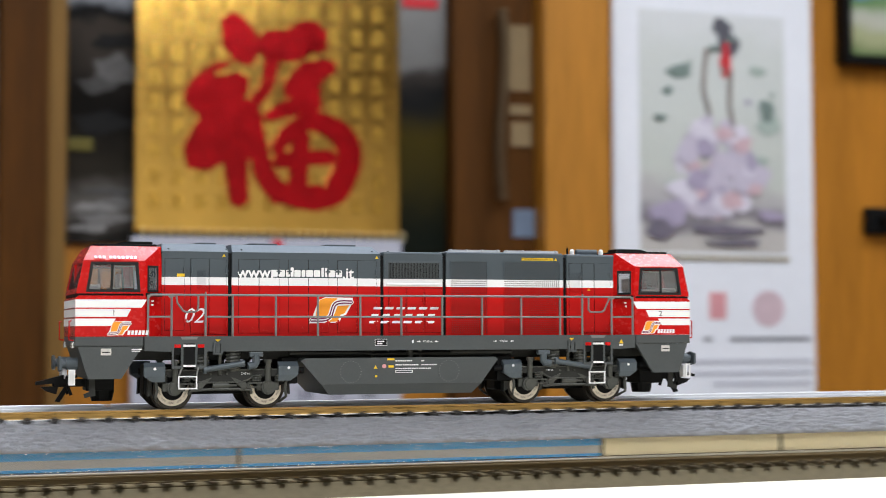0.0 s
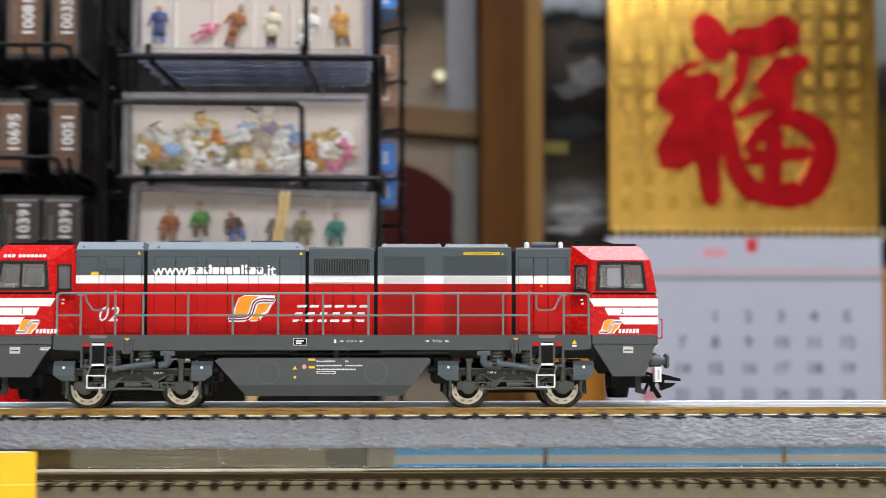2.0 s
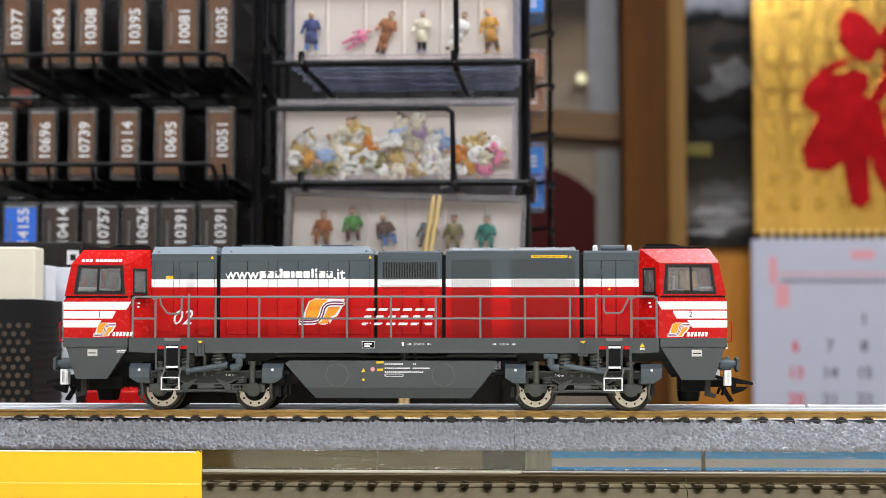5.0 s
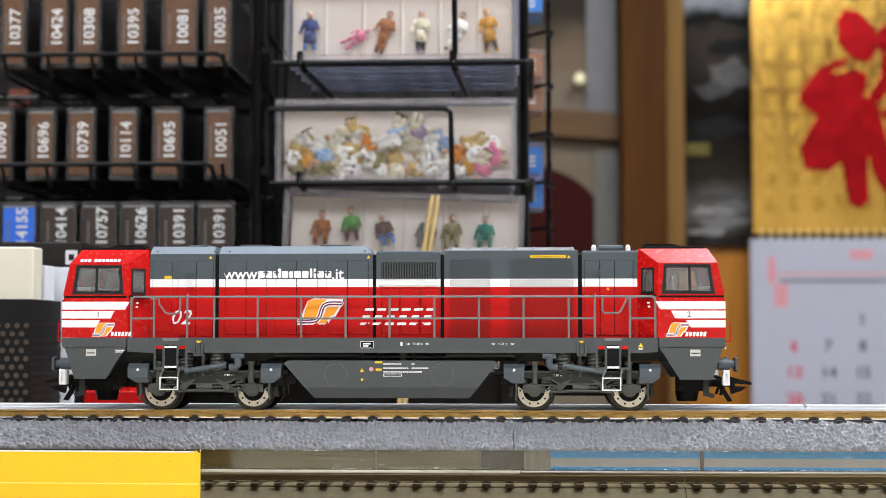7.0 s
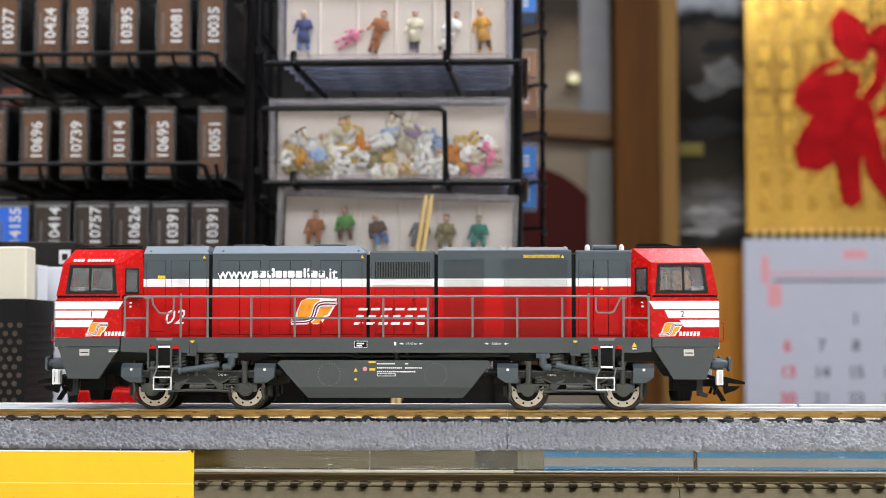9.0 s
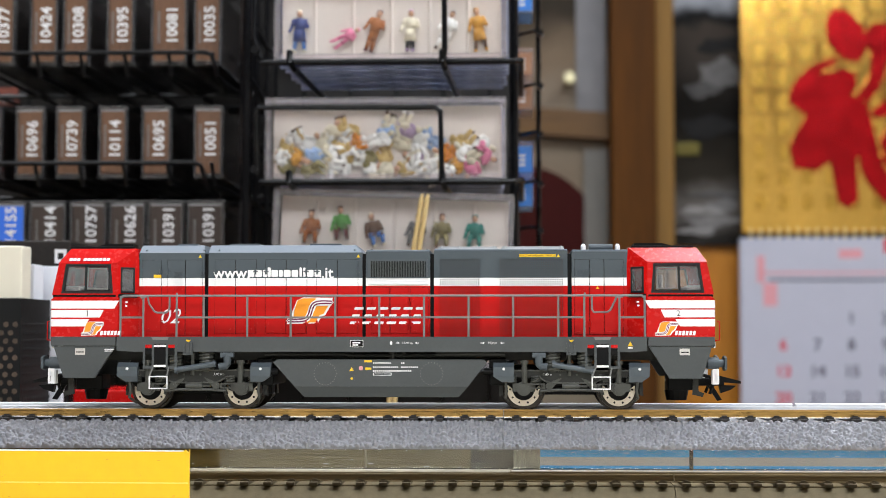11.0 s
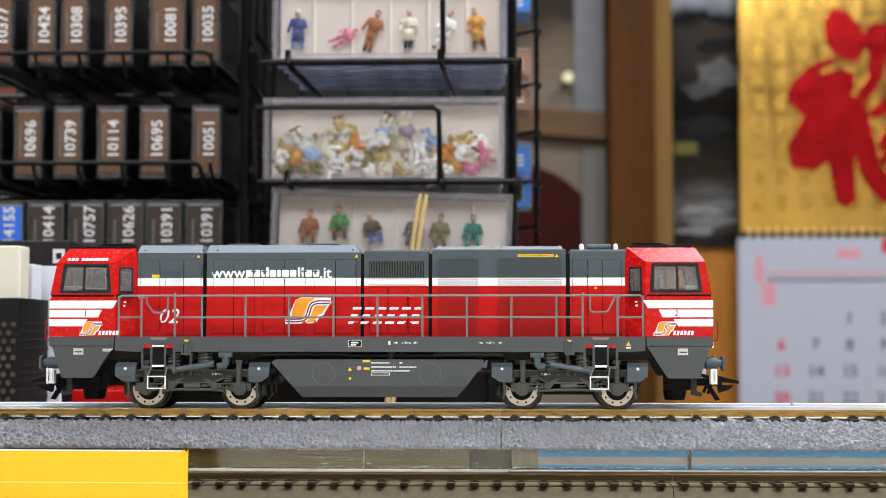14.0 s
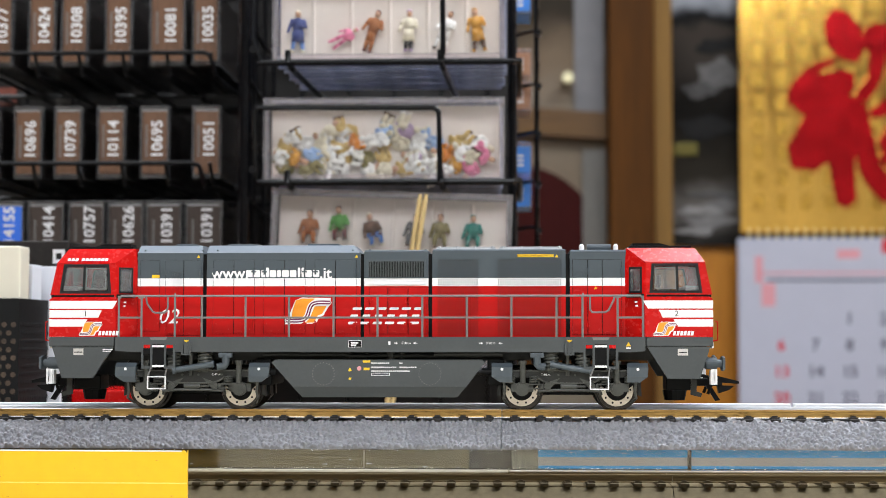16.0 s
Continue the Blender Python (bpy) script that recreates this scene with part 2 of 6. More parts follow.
# Rear wall is paled to brighten the lower part of the foil's reflection.
structure("wall_south", box(B(), -3.1, 3.3, -3.1, -3, 0, CEIL, 1), mat("pale_cream_plaster", (.62, .59, .54), .8, var=.06, scale=3, bump=.1, bscale=80), "unseen rear wall, kept pale for the gold foil to reflect")
structure("wall_north", box(B(), -3.1, 3.3, Y_WALL, Y_WALL + .12, 0, CEIL, 1), M["wood_wall"], "honey-brown wooden panelled wall")

# Unseen fascia added to darken the upper part of the foil's reflection.
structure("trim_unseen_fascia", box(B(), -3.0, 3.2, -2.999, -2.90, 1.95, CEIL - .001, 1, bevel=.01), M["wood_dark"], "unseen dark fascia added for the gold foil to reflect")
for lx, ly, sx, sy, watts in LAMPS:
    c = thing("ceiling_light", pose(lx, ly, CEIL), "rectangular ceiling light panel with white frame", "light", "ceiling lights")
    part("frame", ring(B(), [(-sx / 2 - .03, -sy / 2 - .03, 0), (sx / 2 + .03, -sy / 2 - .03, 0), (sx / 2 + .03, sy / 2 + .03, 0), (-sx / 2 - .03, sy / 2 + .03, 0)],
                       [(-sx / 2, -sy / 2, 0), (sx / 2, -sy / 2, 0), (sx / 2, sy / 2, 0), (-sx / 2, sy / 2, 0)], (0, 0, -.06), 1), M["white"], c)
    part("diffuser", box(B(), -sx / 2, sx / 2, -sy / 2, sy / 2, -.05, -.03, 1), M["lamp_diffuser"], c)

# wall pieces, by x along the wall


def wall_strip(name, x0, x1, z0, z1, material, label, proud=.03):
    return structure(name, box(B(), x0, x1, Y_WALL - proud, Y_WALL - .001, z0, z1, 1, bevel=.003), material, label)


wall_strip("trim_post", .138, .197, .0, CEIL, M["wood_dark"], "dark wooden door post", .06)
wall_strip("trim_edge", .197, .2215, .0, CEIL, M["wood_tan"], "tan wooden door edge", .045)
wall_strip("trim_panel", .882, .984, .0, CEIL, M["wood_bright"], "honey wood upright with a lit tone in its colour", .05)
wall_strip("trim_frame", .748, .79, .0, CEIL, M["wood_dark"], "brown wooden door frame", .04)
wall_strip("trim_gap", .984, .999, .0, CEIL, M["wood_dark"], "dark gap beside the wood upright", .012)

# ---- the landscape photograph behind the gold calendar ----
M["photo"] = ramp_mat("landscape_photo_print", [(0, (.014, .012, .010)), (.10, (.10, .09, .08)), (.22, (.022, .018, .013)), (.42, (.006, .005, .004)), (.68, (.04, .032, .026)), (.74, (.008, .008, .008)), (.83, (.30, .31, .34))],
                      2, .13, .52, .8, .24, 16, constant=False, spec=.08)
M["photo_right"] = ramp_mat("dusk_photo_print", [(0, (.006, .008, .005)), (.35, (.045, .032, .005)), (.5, (.010, .010, .010)), (.58, (.03, .025, .022)), (.66, (.16, .155, .15)), (1, (.28, .275, .27))],
                            2, .13, .52, .8, .2, 14, constant=False, spec=.08)
p = thing("landscape_photo", pose(0, Y_WALL, EYE), "dark mountain landscape photograph with pale sky, on the wall", "picture")
part("print", box(B(), .2225, .500, -.010, -.002, .118, .60, 1), M["photo"], p)
part("mount", box(B(), .2225, .500, -.0019, -.0009, .118, .60, 1), M["paper"], p)
part("yellow_bush", box(B(), .226, .258, -.0125, -.0102, .238, .255, 1, bevel=.001), mat("yellow_ochre_print", (.10, .08, .005), .5), p)
rv = random.Random(4)
for x, z, rx, rz, tone in ((.285, .345, .030, .022, .10), (.262, .325, .024, .010, .06), (.290, .385, .034, .010, .012), (.270, .275, .040, .014, .012), (.275, .150, .036, .008, .16), (.262, .165, .030, .006, .22),
                           (.292, .172, .022, .007, .13), (.255, .137, .026, .005, .20), (.285, .186, .034, .005, .08)):
    ph_ = rv.random() * 6
    pts = [(x + rx * math.cos(a) * (1 + .25 * math.sin(3 * a + ph_)), z + rz * math.sin(a) * (1 + .3 * math.cos(4 * a + ph_))) for a in [2 * math.pi * j / 22 for j in range(22)]]
    part("rock_patch", prism(B(), [(max(.2235, min(.498, a)), b) for a, b in pts], -.0112 - .00008 * len(p.children), -.0098, 1), mat("grey_rock_print", (tone, tone * .95, tone * .92), .7, var=.5, scale=70, stretch=(1, 1, 3), spec=.1), p)
p = thing("evening_photo", pose(0, Y_WALL, EYE), "photograph of a dusky field under grey sky, on the wall", "picture")
part("print", box(B(), .510, .7475, -.010, -.002, .09, .60, 1), M["photo_right"], p)
part("mount", box(B(), .510, .7475, -.0019, -.0009, .09, .60, 1), M["paper"], p)
part("red_banner", box(B(), .683, .735, -.0125, -.0102, .456, .470, 1), M["red_print"], p)

# ---- gold calendar with the red fortune sign ----
gold = mat("gold_foil", (.78, .47, .105), .17, 1.0, var=.22, scale=9, stretch=(2.4, 1, .5), bump=.22, bscale=20)
M["gold_grid"] = mat("embossed_gold_foil", (.52, .30, .055), .28, .95, var=.25, scale=20)
GX0, GX1, GZ0, GZ1 = .3090, .6700, .132, .640
cal = thing("fortune_calendar", pose(0, Y_WALL - .030, EYE), "gold foil wall calendar with a large red fortune sign", "calendar")
part("foil_sheet", box(B(), GX0, GX1, -.006, 0, GZ0, GZ1, 1, bevel=.0015), gold, cal)
bm = B()
for i in range(12):
    for j in range(15):
        x, z = GX0 + .018 + i * .0305, GZ0 + .03 + j * .033
        if x + .014 < GX1 - .01:
            box(bm, x, x + .014, -.0068, -.0055, z, z + .021, 1)
tagged(part("embossed_sign", bm, M["gold_grid"], cal), "", "", "", "stuff")
for i in range(30):
    x = GX0 + .012 + i * .0122
    if not i:
        loop = part("binding_loop", tube(B(), [(0, -.004, GZ0 + .006), (0, -.011, GZ0 + .001), (0, -.006, GZ0 - .008), (0, .002, GZ0 - .002)], .0016, 6, 1), mat("gold_wire", (.95, .80, .45), .35, .45), cal)
        loop.location.x = x
    else:
        ob = new("binding_loop", loop.data)
        ob.parent = cal
        ob.location.x = x


def stroke(bm, pts, widths, y0=-.0105, y1=-.0065, n=10):
    """A brush stroke: a smooth line through a few points with changing width."""
    P = [Vector((a, b)) for a, b in pts]
    P = [P[0] * 2 - P[1]] + P + [P[-1] * 2 - P[-2]]
    Wd = [widths[0]] + list(widths) + [widths[-1]]
    line, wid = [], []
    for k in range(1, len(P) - 2):
        for s in range(n):
            t = s / n
            q = [P[k - 1], P[k], P[k + 1], P[k + 2]]
            line.append(.5 * ((2 * q[1]) + (q[2] - q[0]) * t + (2 * q[0] - 5 * q[1] + 4 * q[2] - q[3]) * t * t + (3 * q[1] - q[0] - 3 * q[2] + q[3]) * t ** 3))
            wid.append(Wd[k] * (1 - t) + Wd[k + 1] * t)
    line.append(P[-2])
    wid.append(Wd[-1])
    left, right = [], []
    for k, c in enumerate(line):
        d = (line[min(k + 1, len(line) - 1)] - line[max(k - 1, 0)]).normalized()
        nrm = Vector((-d.y, d.x))
        left.append(c + nrm * wid[k] / 2)
        right.append(c - nrm * wid[k] / 2)
    # round caps
    out = []
    d0, d1 = (line[1] - line[0]).normalized(), (line[-1] - line[-2]).normalized()
    out += left + [line[-1] + d1 * wid[-1] * .35] + right[::-1] + [line[0] - d0 * wid[0] * .35]
    rows = []
    for y in (y0, y1):
        a = [bm.verts.new((v.x, y, v.y)) for v in left]
        b = [bm.verts.new((v.x, y, v.y)) for v in right]
        e = bm.verts.new((out[len(left)].x, y, out[len(left)].y))
        s = bm.verts.new((out[-1].x, y, out[-1].y))
        for k in range(len(a) - 1):
            bm.faces.new((a[k], a[k + 1], b[k + 1], b[k]))
        bm.faces.new((a[-1], e, b[-1]))
        bm.faces.new((a[0], b[0], s))
        rows.append(a + [e] + b[::-1] + [s])
    r0, r1 = rows
    for k in range(len(r0)):
        bm.faces.new((r0[k], r0[(k + 1) % len(r0)], r1[(k + 1) % len(r1)], r1[k]))


# strokes in the sign's own square, 0 to 100 across and up
SX0, SX1, SZ0, SZ1 = .3675, .6075, .166, .431
sign = [
    ([(28, 95), (33, 85), (38, 76)], (12, 20, 13)),
    ([(27, 73), (16, 68), (8, 60), (7, 53)], (3, 5, 7, 11)),
    ([(8, 53), (22, 56), (35, 64)], (15, 25, 11)),
    ([(34, 47), (21, 36), (9, 24)], (30, 27, 19)),
    ([(30, 42), (31, 22), (33, 3)], (24, 13, 10)),
    ([(47, 84), (60, 83), (73, 88), (80, 84)], (15, 17, 19, 10)),
    ([(51, 76), (49, 64), (42, 54)], (8, 7, 7)),
    ([(86, 74), (73, 69), (62, 60)], (7, 15, 12)),
    ([(70, 66), (73, 53)], (17, 12)),
    ([(48, 46), (60, 51), (77, 54)], (5, 9, 9)),
    ([(38, 49), (43, 33), (47, 18), (57, 6)], (12, 10, 11, 12)),
    ([(54, 30), (62, 40), (76, 45), (92, 38), (96, 26), (89, 11), (80, 4)], (8, 8, 10, 13, 14, 15, 10)),
    ([(52, 10), (64, 6), (79, 6)], (10, 11, 15)),
    ([(54, 24), (70, 26), (86, 27)], (8, 8, 8)),
    ([(68, 38), (67, 24), (66, 8)], (10, 10, 11)),
]
foil = mat("red_velvet_foil", (.46, .0035, .008), .22, .75, var=.25, scale=6, spec=.5, bump=.1, bscale=14)
for k, (pts, wid) in enumerate(sign):
    bm = B()
    stroke(bm, [(SX0 + a * (SX1 - SX0) / 100, SZ0 + b * (SZ1 - SZ0) / 100) for a, b in pts], [w * .00250 for w in wid], -.0105 - .00012 * k, -.0064)
    part("brush_stroke", bm, foil, cal, "red stroke of the fortune sign")

pad = thing("calendar_pad", pose(0, Y_WALL - .030, EYE), "white calendar pad with red and black date figures", "calendar")
part("paper_block", box(B(), GX0 - .003, GX1 + .003, -.008, 0, -.30, GZ0 - .006, 1, bevel=.001), M["paper"], pad)
for day in range(1, 32):
    r, c = divmod(day + 1, 7)
    ink = M["red_print"] if c == 0 or day in (6, 20) else M["grey_print"]
    text_part("date_figure", str(day), ink, pad, pose(GX0 + .052 + c * .044, -.0083, .0202 - r * .0343) @ FACE, .021, depth=.0002, bold=.0004)
for x, w, z, h, ink in ((.024, .010, .085, .035, "pink_print"), (.036, .018, .052, .030, "pink_print"), (.14, .03, .105, .012, "pink_print"),
                        (.19, .014, .115, .018, "red_print"), (.20, .35, .080, .003, "pink_print"), (.20, .33, .071, .003, "grey_print")):
    part("printed_bar", box(B(), GX0 + x - w / 2, GX0 + x + w / 2, -.0085, -.0078, z - h / 2, z + h / 2, 1), M[ink], pad)

# ---- glazed door with posters, beside the dark post ----
d = thing("poster_door", pose(0, Y_WALL, EYE), "glazed shop door with pale posters behind brown rails", "door")
part("poster", box(B(), -.60, .137, -.012, -.002, -.6, .70, 1), ramp_mat("pale_poster_print", [(0, (.19, .155, .11)), (.25, (.20, .165, .12)), (.43, (.17, .13, .09)), (.60, (.20, .16, .12)), (.74, (.16, .115, .075)), (.86, (.03, .022, .014))],
          2, .0, .50, .6, .2, 9, constant=False, spec=.12), d)
part("door_rail", hull(B(), [(x, y, z + s) for x, z in ((-.60, .31), (.137, .258)) for y in (-.03, -.013) for s in (0, .035)], 1), mat("brown_door_rail_wood", (.10, .048, .012), .45, var=.2, scale=4, stretch=(.4, 6, 6)), d)
part("lower_rail", box(B(), -.60, .137, -.03, -.0125, -.040, -.004, 1, bevel=.002), M["wood_dark"], d)
part("white_paper", box(B(), .095, .134, -.018, -.0122, .28, .46, 1), mat("grey_white_paper", (.17, .165, .17), .6), d)
part("white_paper", box(B(), .105, .136, -.018, -.0122, .10, .245, 1), mat("grey_paper", (.14, .13, .115), .6), d)
part("dark_arc", prism(B(), [(x, z) for x, _, z in arc(.015, .108, .118, 0, 180, 20)], -.0160, -.0122, 1), mat("maroon_print", (.035, .004, .003), .7, spec=.1), d)
# Pale stub paints the lamp's reflected spot on the door glass.
part("lamp_reflection", cyl(B(), (.085, -.05, .337), (.085, -.012, .337), .0070, .006, 20, 1), mat("lamp_spot_cream", (.95, .88, .55), .2, .3), d)

# ---- door with notes ----
n = thing("noticeboard_door", pose(-.004, Y_WALL, EYE), "brown wooden door with pinned paper notes", "door")
part("door_leaf", box(B(), .795, .885, -.012, -.001, -1.0, .90, 1), M["wood_dark"], n)
tan = mat("aged_note_paper", (.23, .16, .08), .7, var=.1, scale=30)
for x0, x1, z0, z1 in ((.844, .879, .345, .440), (.846, .880, .310, .325), (.848, .880, .265, .300)):
    part("paper_note", box(B(), x0, x1, -.015, -.0122, z0, z1, 1), tan, n)
part("blue_card", box(B(), .851, .884, -.015, -.0122, .135, .175, 1), mat("pale_blue_card", (.14, .18, .25), .6), n)
bm = B()
for k in range(26):
    cyl(bm, (.829 - .004 * math.sin(k * .24), -.03, .188 + k * .0105), (.829 - .004 * math.sin(k * .24), -.03, .195 + k * .0105), .007, .009, 8, 1)
part("hanging_chain", bm, mat("dull_chain_metal", (.17, .12, .07), .4, .5), n)

# ---- white scroll calendar with a painting ----
s = thing("painting_scroll", pose(-.0125, Y_WALL - .02, EYE), "white hanging scroll with an ink painting of flowers", "scroll")
part("paper_sheet", box(B(), 1.0125, 1.3455, -.004, 0, -.32, .520, 1, bevel=.001), M["scroll_paper"], s)
part("rod", cyl(B(), (1.005, -.004, .522), (1.36, -.004, .522), .008, n=14, u=1), M["white"], s)
paint = ramp_mat("ink_wash_painting", [(0, (.50, .47, .44)), (.08, (.46, .43, .41)), (.14, (.20, .18, .20)), (.24, (.42, .40, .40)), (.34, (.50, .52, .48)), (.8, (.56, .58, .56)), (1, (.62, .63, .64))],
                 2, .112, .475, .6, .22, 11, constant=False)
part("painting", box(B(), 1.0545, 1.297, -.0055, -.0035, .118, .475, 1), paint, s)
rs = random.Random(5)
petal, leafm, branch = mat("lilac_petal_ink", (.50, .45, .54), .6, var=.1, scale=60), mat("grey_green_ink", (.17, .22, .20), .6, var=.15, scale=60), mat("brown_ink", (.17, .11, .09), .6)


def blot(parent, name, x, z, rx, rz, material, k):
    ph = rs.random() * 6
    pts = [(x + rx * math.cos(a) * (1 + .18 * math.sin(3 * a + ph)), z + rz * math.sin(a) * (1 + .18 * math.cos(2 * a + ph))) for a in [2 * math.pi * j / 18 for j in range(18)]]
    part(name, prism(B(), pts, -.0064 - .00006 * k, -.0054, 1), material, parent)


pale_leaf = mat("pale_green_ink", (.36, .42, .38), .6, var=.15, scale=60)
tones = [petal, mat("pale_petal_ink", (.62, .58, .66), .6, var=.1, scale=60), mat("mauve_petal_ink", (.36, .31, .42), .6, var=.15, scale=60), mat("rose_petal_ink", (.55, .38, .42), .6, var=.1, scale=60)]
for k in range(64):
    a, q = rs.uniform(0, 6.28), rs.random() ** .5
    blot(s, "petal", 1.180 + .074 * q * math.cos(a), .242 + .064 * q * math.sin(a), rs.uniform(.008, .022), rs.uniform(.008, .020), tones[(0, 1, 0, 2, 1, 3, 0)[k % 7]], k)
for k in range(14):
    blot(s, "ink_fleck", 1.075 + rs.uniform(0, .2), rs.uniform(.13, .45), rs.uniform(.003, .012), rs.uniform(.002, .006), (leafm, tones[2], pale_leaf)[k % 3], 46 + k)
for k, (x, z, rx, rz) in enumerate(((1.20, .43, .018, .02), (1.19, .455, .016, .012), (1.12, .385, .02, .010), (1.25, .39, .014, .008), (1.10, .355, .008, .006), (1.27, .31, .02, .014), (1.265, .33, .012, .02), (1.105, .215, .010, .008), (1.235, .235, .010, .009), (1.255, .255, .011, .008))):
    blot(s, "leaf", x, z, rx, rz, (pale_leaf if k % 2 else leafm) if k > 1 else M["grey_print"], 20 + k)
blot(s, "red_blossom", 1.196, .405, .008, .024, M["red_print"], 40)
for k, (x, z, rx, rz) in enumerate(((1.19, .150, .058, .008), (1.10, .172, .030, .022), (1.085, .150, .022, .014), (1.27, .172, .022, .007), (1.21, .132, .045, .005))):
    blot(s, "ground_wash", x, z, rx, rz, tones[2] if k % 2 else mat("violet_grey_wash", (.16, .14, .18), .6, var=.3, scale=40), 61 + k)
part("branch", tube(B(), [(1.165, -.0062, .42), (1.158, -.0062, .36), (1.175, -.0062, .30), (1.18, -.0062, .26)], .003, 6, 1), branch, s)
part("branch", tube(B(), [(1.205, -.0062, .39), (1.202, -.0062, .34), (1.21, -.0062, .29)], .003, 6, 1), branch, s)
part("lower_border", box(B(), 1.052, 1.300, -.0075, -.0035, .106, .111, 1), mat("tan_border_strip", (.30, .25, .14), .5), s)
part("red_seal", box(B(), 1.166, 1.194, -.0055, -.0035, .018, .058, 1, bevel=.001), M["pink_print"], s)
part("faint_seal", cyl(B(), (1.265, -.0055, .034), (1.265, -.0035, .034), .027, n=22, u=1), mat("faint_pink_ink", (.56, .42, .46), .6), s)
for x0, x1, z in ((1.155, 1.17, -.012), (1.20, 1.335, -.012), (1.13, 1.335, -.045), (1.13, 1.335, -.062), (1.17, 1.335, -.078)):
    part("text_bar", box(B(), x0, x1, -.0055, -.0035, z - .002, z + .003, 1), M["grey_print"] if z > -.02 else mat("faint_grey_ink", (.42, .42, .48), .6), s)

f = thing("framed_picture", pose(-.018, Y_WALL, EYE - .012), "small black-framed landscape picture on the wooden wall", "picture")
part("frame", ring(B(), [(1.408, -.03, .425), (1.66, -.03, .425), (1.66, -.03, .62), (1.408, -.03, .62)], [(1.420, -.03, .437), (1.648, -.03, .437), (1.648, -.03, .608), (1.420, -.03, .608)], (0, .029, 0), 1), M["black"], f)
part("print", box(B(), 1.420, 1.648, -.012, -.002, .437, .608, 1), ramp_mat("meadow_print", [(0, (.10, .16, .05)), (.2, (.35, .36, .20)), (.35, (.45, .45, .38)), (.5, (.12, .22, .08)), (.62, (.10, .25, .55))], 2, .437, .608, .4, .3, 14, constant=False), f)
b = thing("wall_bracket", pose(-.013, Y_WALL, EYE + .001), "black metal bracket on the wooden wall", "bracket")
part("plate", box(B(), 1.446, 1.50, -.02, -.001, .148, .190, 1, bevel=.004), M["black"], b)
part("arm", tube(B(), [(1.47, -.02, .17), (1.47, -.06, .17), (1.49, -.08, .17)], .008, 8, 1), M["black"], b)

# ---- counter, shelf and track ----
RAIL_Z = EYE - .02175
TRACK_Y = .4714
M.update({
    "ballast": mat("grey_plastic_ballast", (.235, .235, .255), .30, var=.16, scale=700, bump=.10, bscale=1500, spec=.7),
    "ballast_brown": mat("murk_brown_ballast", (.165, .132, .076), .7, var=.2, scale=420, bump=.1, bscale=2600, spec=.1),
    "sleeper": mat("dark_sleeper_plastic", (.022, .019, .018), .5, var=.2, scale=500, bump=.05),
    "rail_dull": mat("murk_brown_rail", (.23, .17, .085), .45, .2, var=.2, scale=40, stretch=(.4, 3, 3)),
    "sleeper_brown": mat("murk_brown_sleeper", (.125, .098, .058), .6, var=.2, scale=500),
    "rail": mat("brass_brown_rail", (.31, .19, .062), .30, .85, var=.45, scale=60, stretch=(.5, 3, 3), bump=.15, bscale=400),
    "railtop": mat("worn_rail_head", (.72, .70, .68), .30, 1, var=.08, scale=60, stretch=(.2, 3, 3)),
    "well": mat("olive_brown_laminate", (.18, .14, .08), .35, var=.12, scale=8, stretch=(.4, 3, 1), coat=.2),
    "acrylic": clear_mat("clear_acrylic", (.97, .94, .86), .006, .05),
    "acrylic_plate": mat("cloudy_acrylic_plate", (.32, .29, .23), .15, var=.15, scale=20, coat=.3),
})
structure("counter_top", box(B(), -1.1, 1.4, -.35, .4305, EYE - .075, EYE - .0455, 1, bevel=.002), M["cream"], "cream laminate counter top before the track")
structure("counter_well", box(B(), -1.1, 1.4, .4305, 1.05, EYE - .09, EYE - .0590, 1), M["well"], "dark brown recessed shelf of the counter")
structure("counter_front", box(B(), -1.1, 1.4, -.33, 1.03, 0, EYE - .09, 1), M["wood_wall"], "wooden counter body")

a = thing("acrylic_shelf", pose(0, 0, EYE), "scratched clear acrylic shelf carrying the track", "shelf")
part("front_lip", box(B(), -.62, .80, .4515, .4530, -.0383, -.03275, 1, bevel=.0002), M["acrylic"], a)
part("sheet", box(B(), -.62, .80, .4562, .4960, -.0343, -.03275, 1), M["acrylic_plate"], a)
part("lower_edge", box(B(), -.62, .0012, .4508, .4536, -.0393, -.0384, 1, bevel=.0002), mat("cream_tinted_acrylic_edge", (.46, .41, .31), .2, var=.3, scale=25, stretch=(.4, 1, 1), coat=.3), a, "bright cream lower edge")
part("lower_edge", box(B(), .0015, .80, .4508, .4536, -.0391, -.0385, 1, bevel=.0002), M["acrylic_plate"], a)
for x in (-.55, .60):
    part("foot", box(B(), x, x + .02, .456, .49, -.0590, -.0344, 1), M["black"], a)
# Added strip that draws the bright line behind the rails.
es = thing("bright_line_strip", pose(0, 0, EYE), "added strip drawing the bright line behind the track", "strip")
for k in range(4):
    part("length", box(B(), -.62 + k * .355, -.266 + k * .355, .4935, .4958, -.03275, -.02140, 1, bevel=.0002), M["pale_glint"], es)
bm = B()
rs = random.Random(3)
for k in range(60):
    x, z = rs.uniform(-.2, .42), rs.uniform(-.0380, -.0331)
    w = rs.choice((.0002, .0003, .0006, .0014))
    box(bm, x, x + w, .45135, .45150, z, z + .00012, 1)
tagged(part("dust_and_scratches", bm, mat("pale_dust", (.75, .73, .68), .8), a), "", "", "", "stuff")


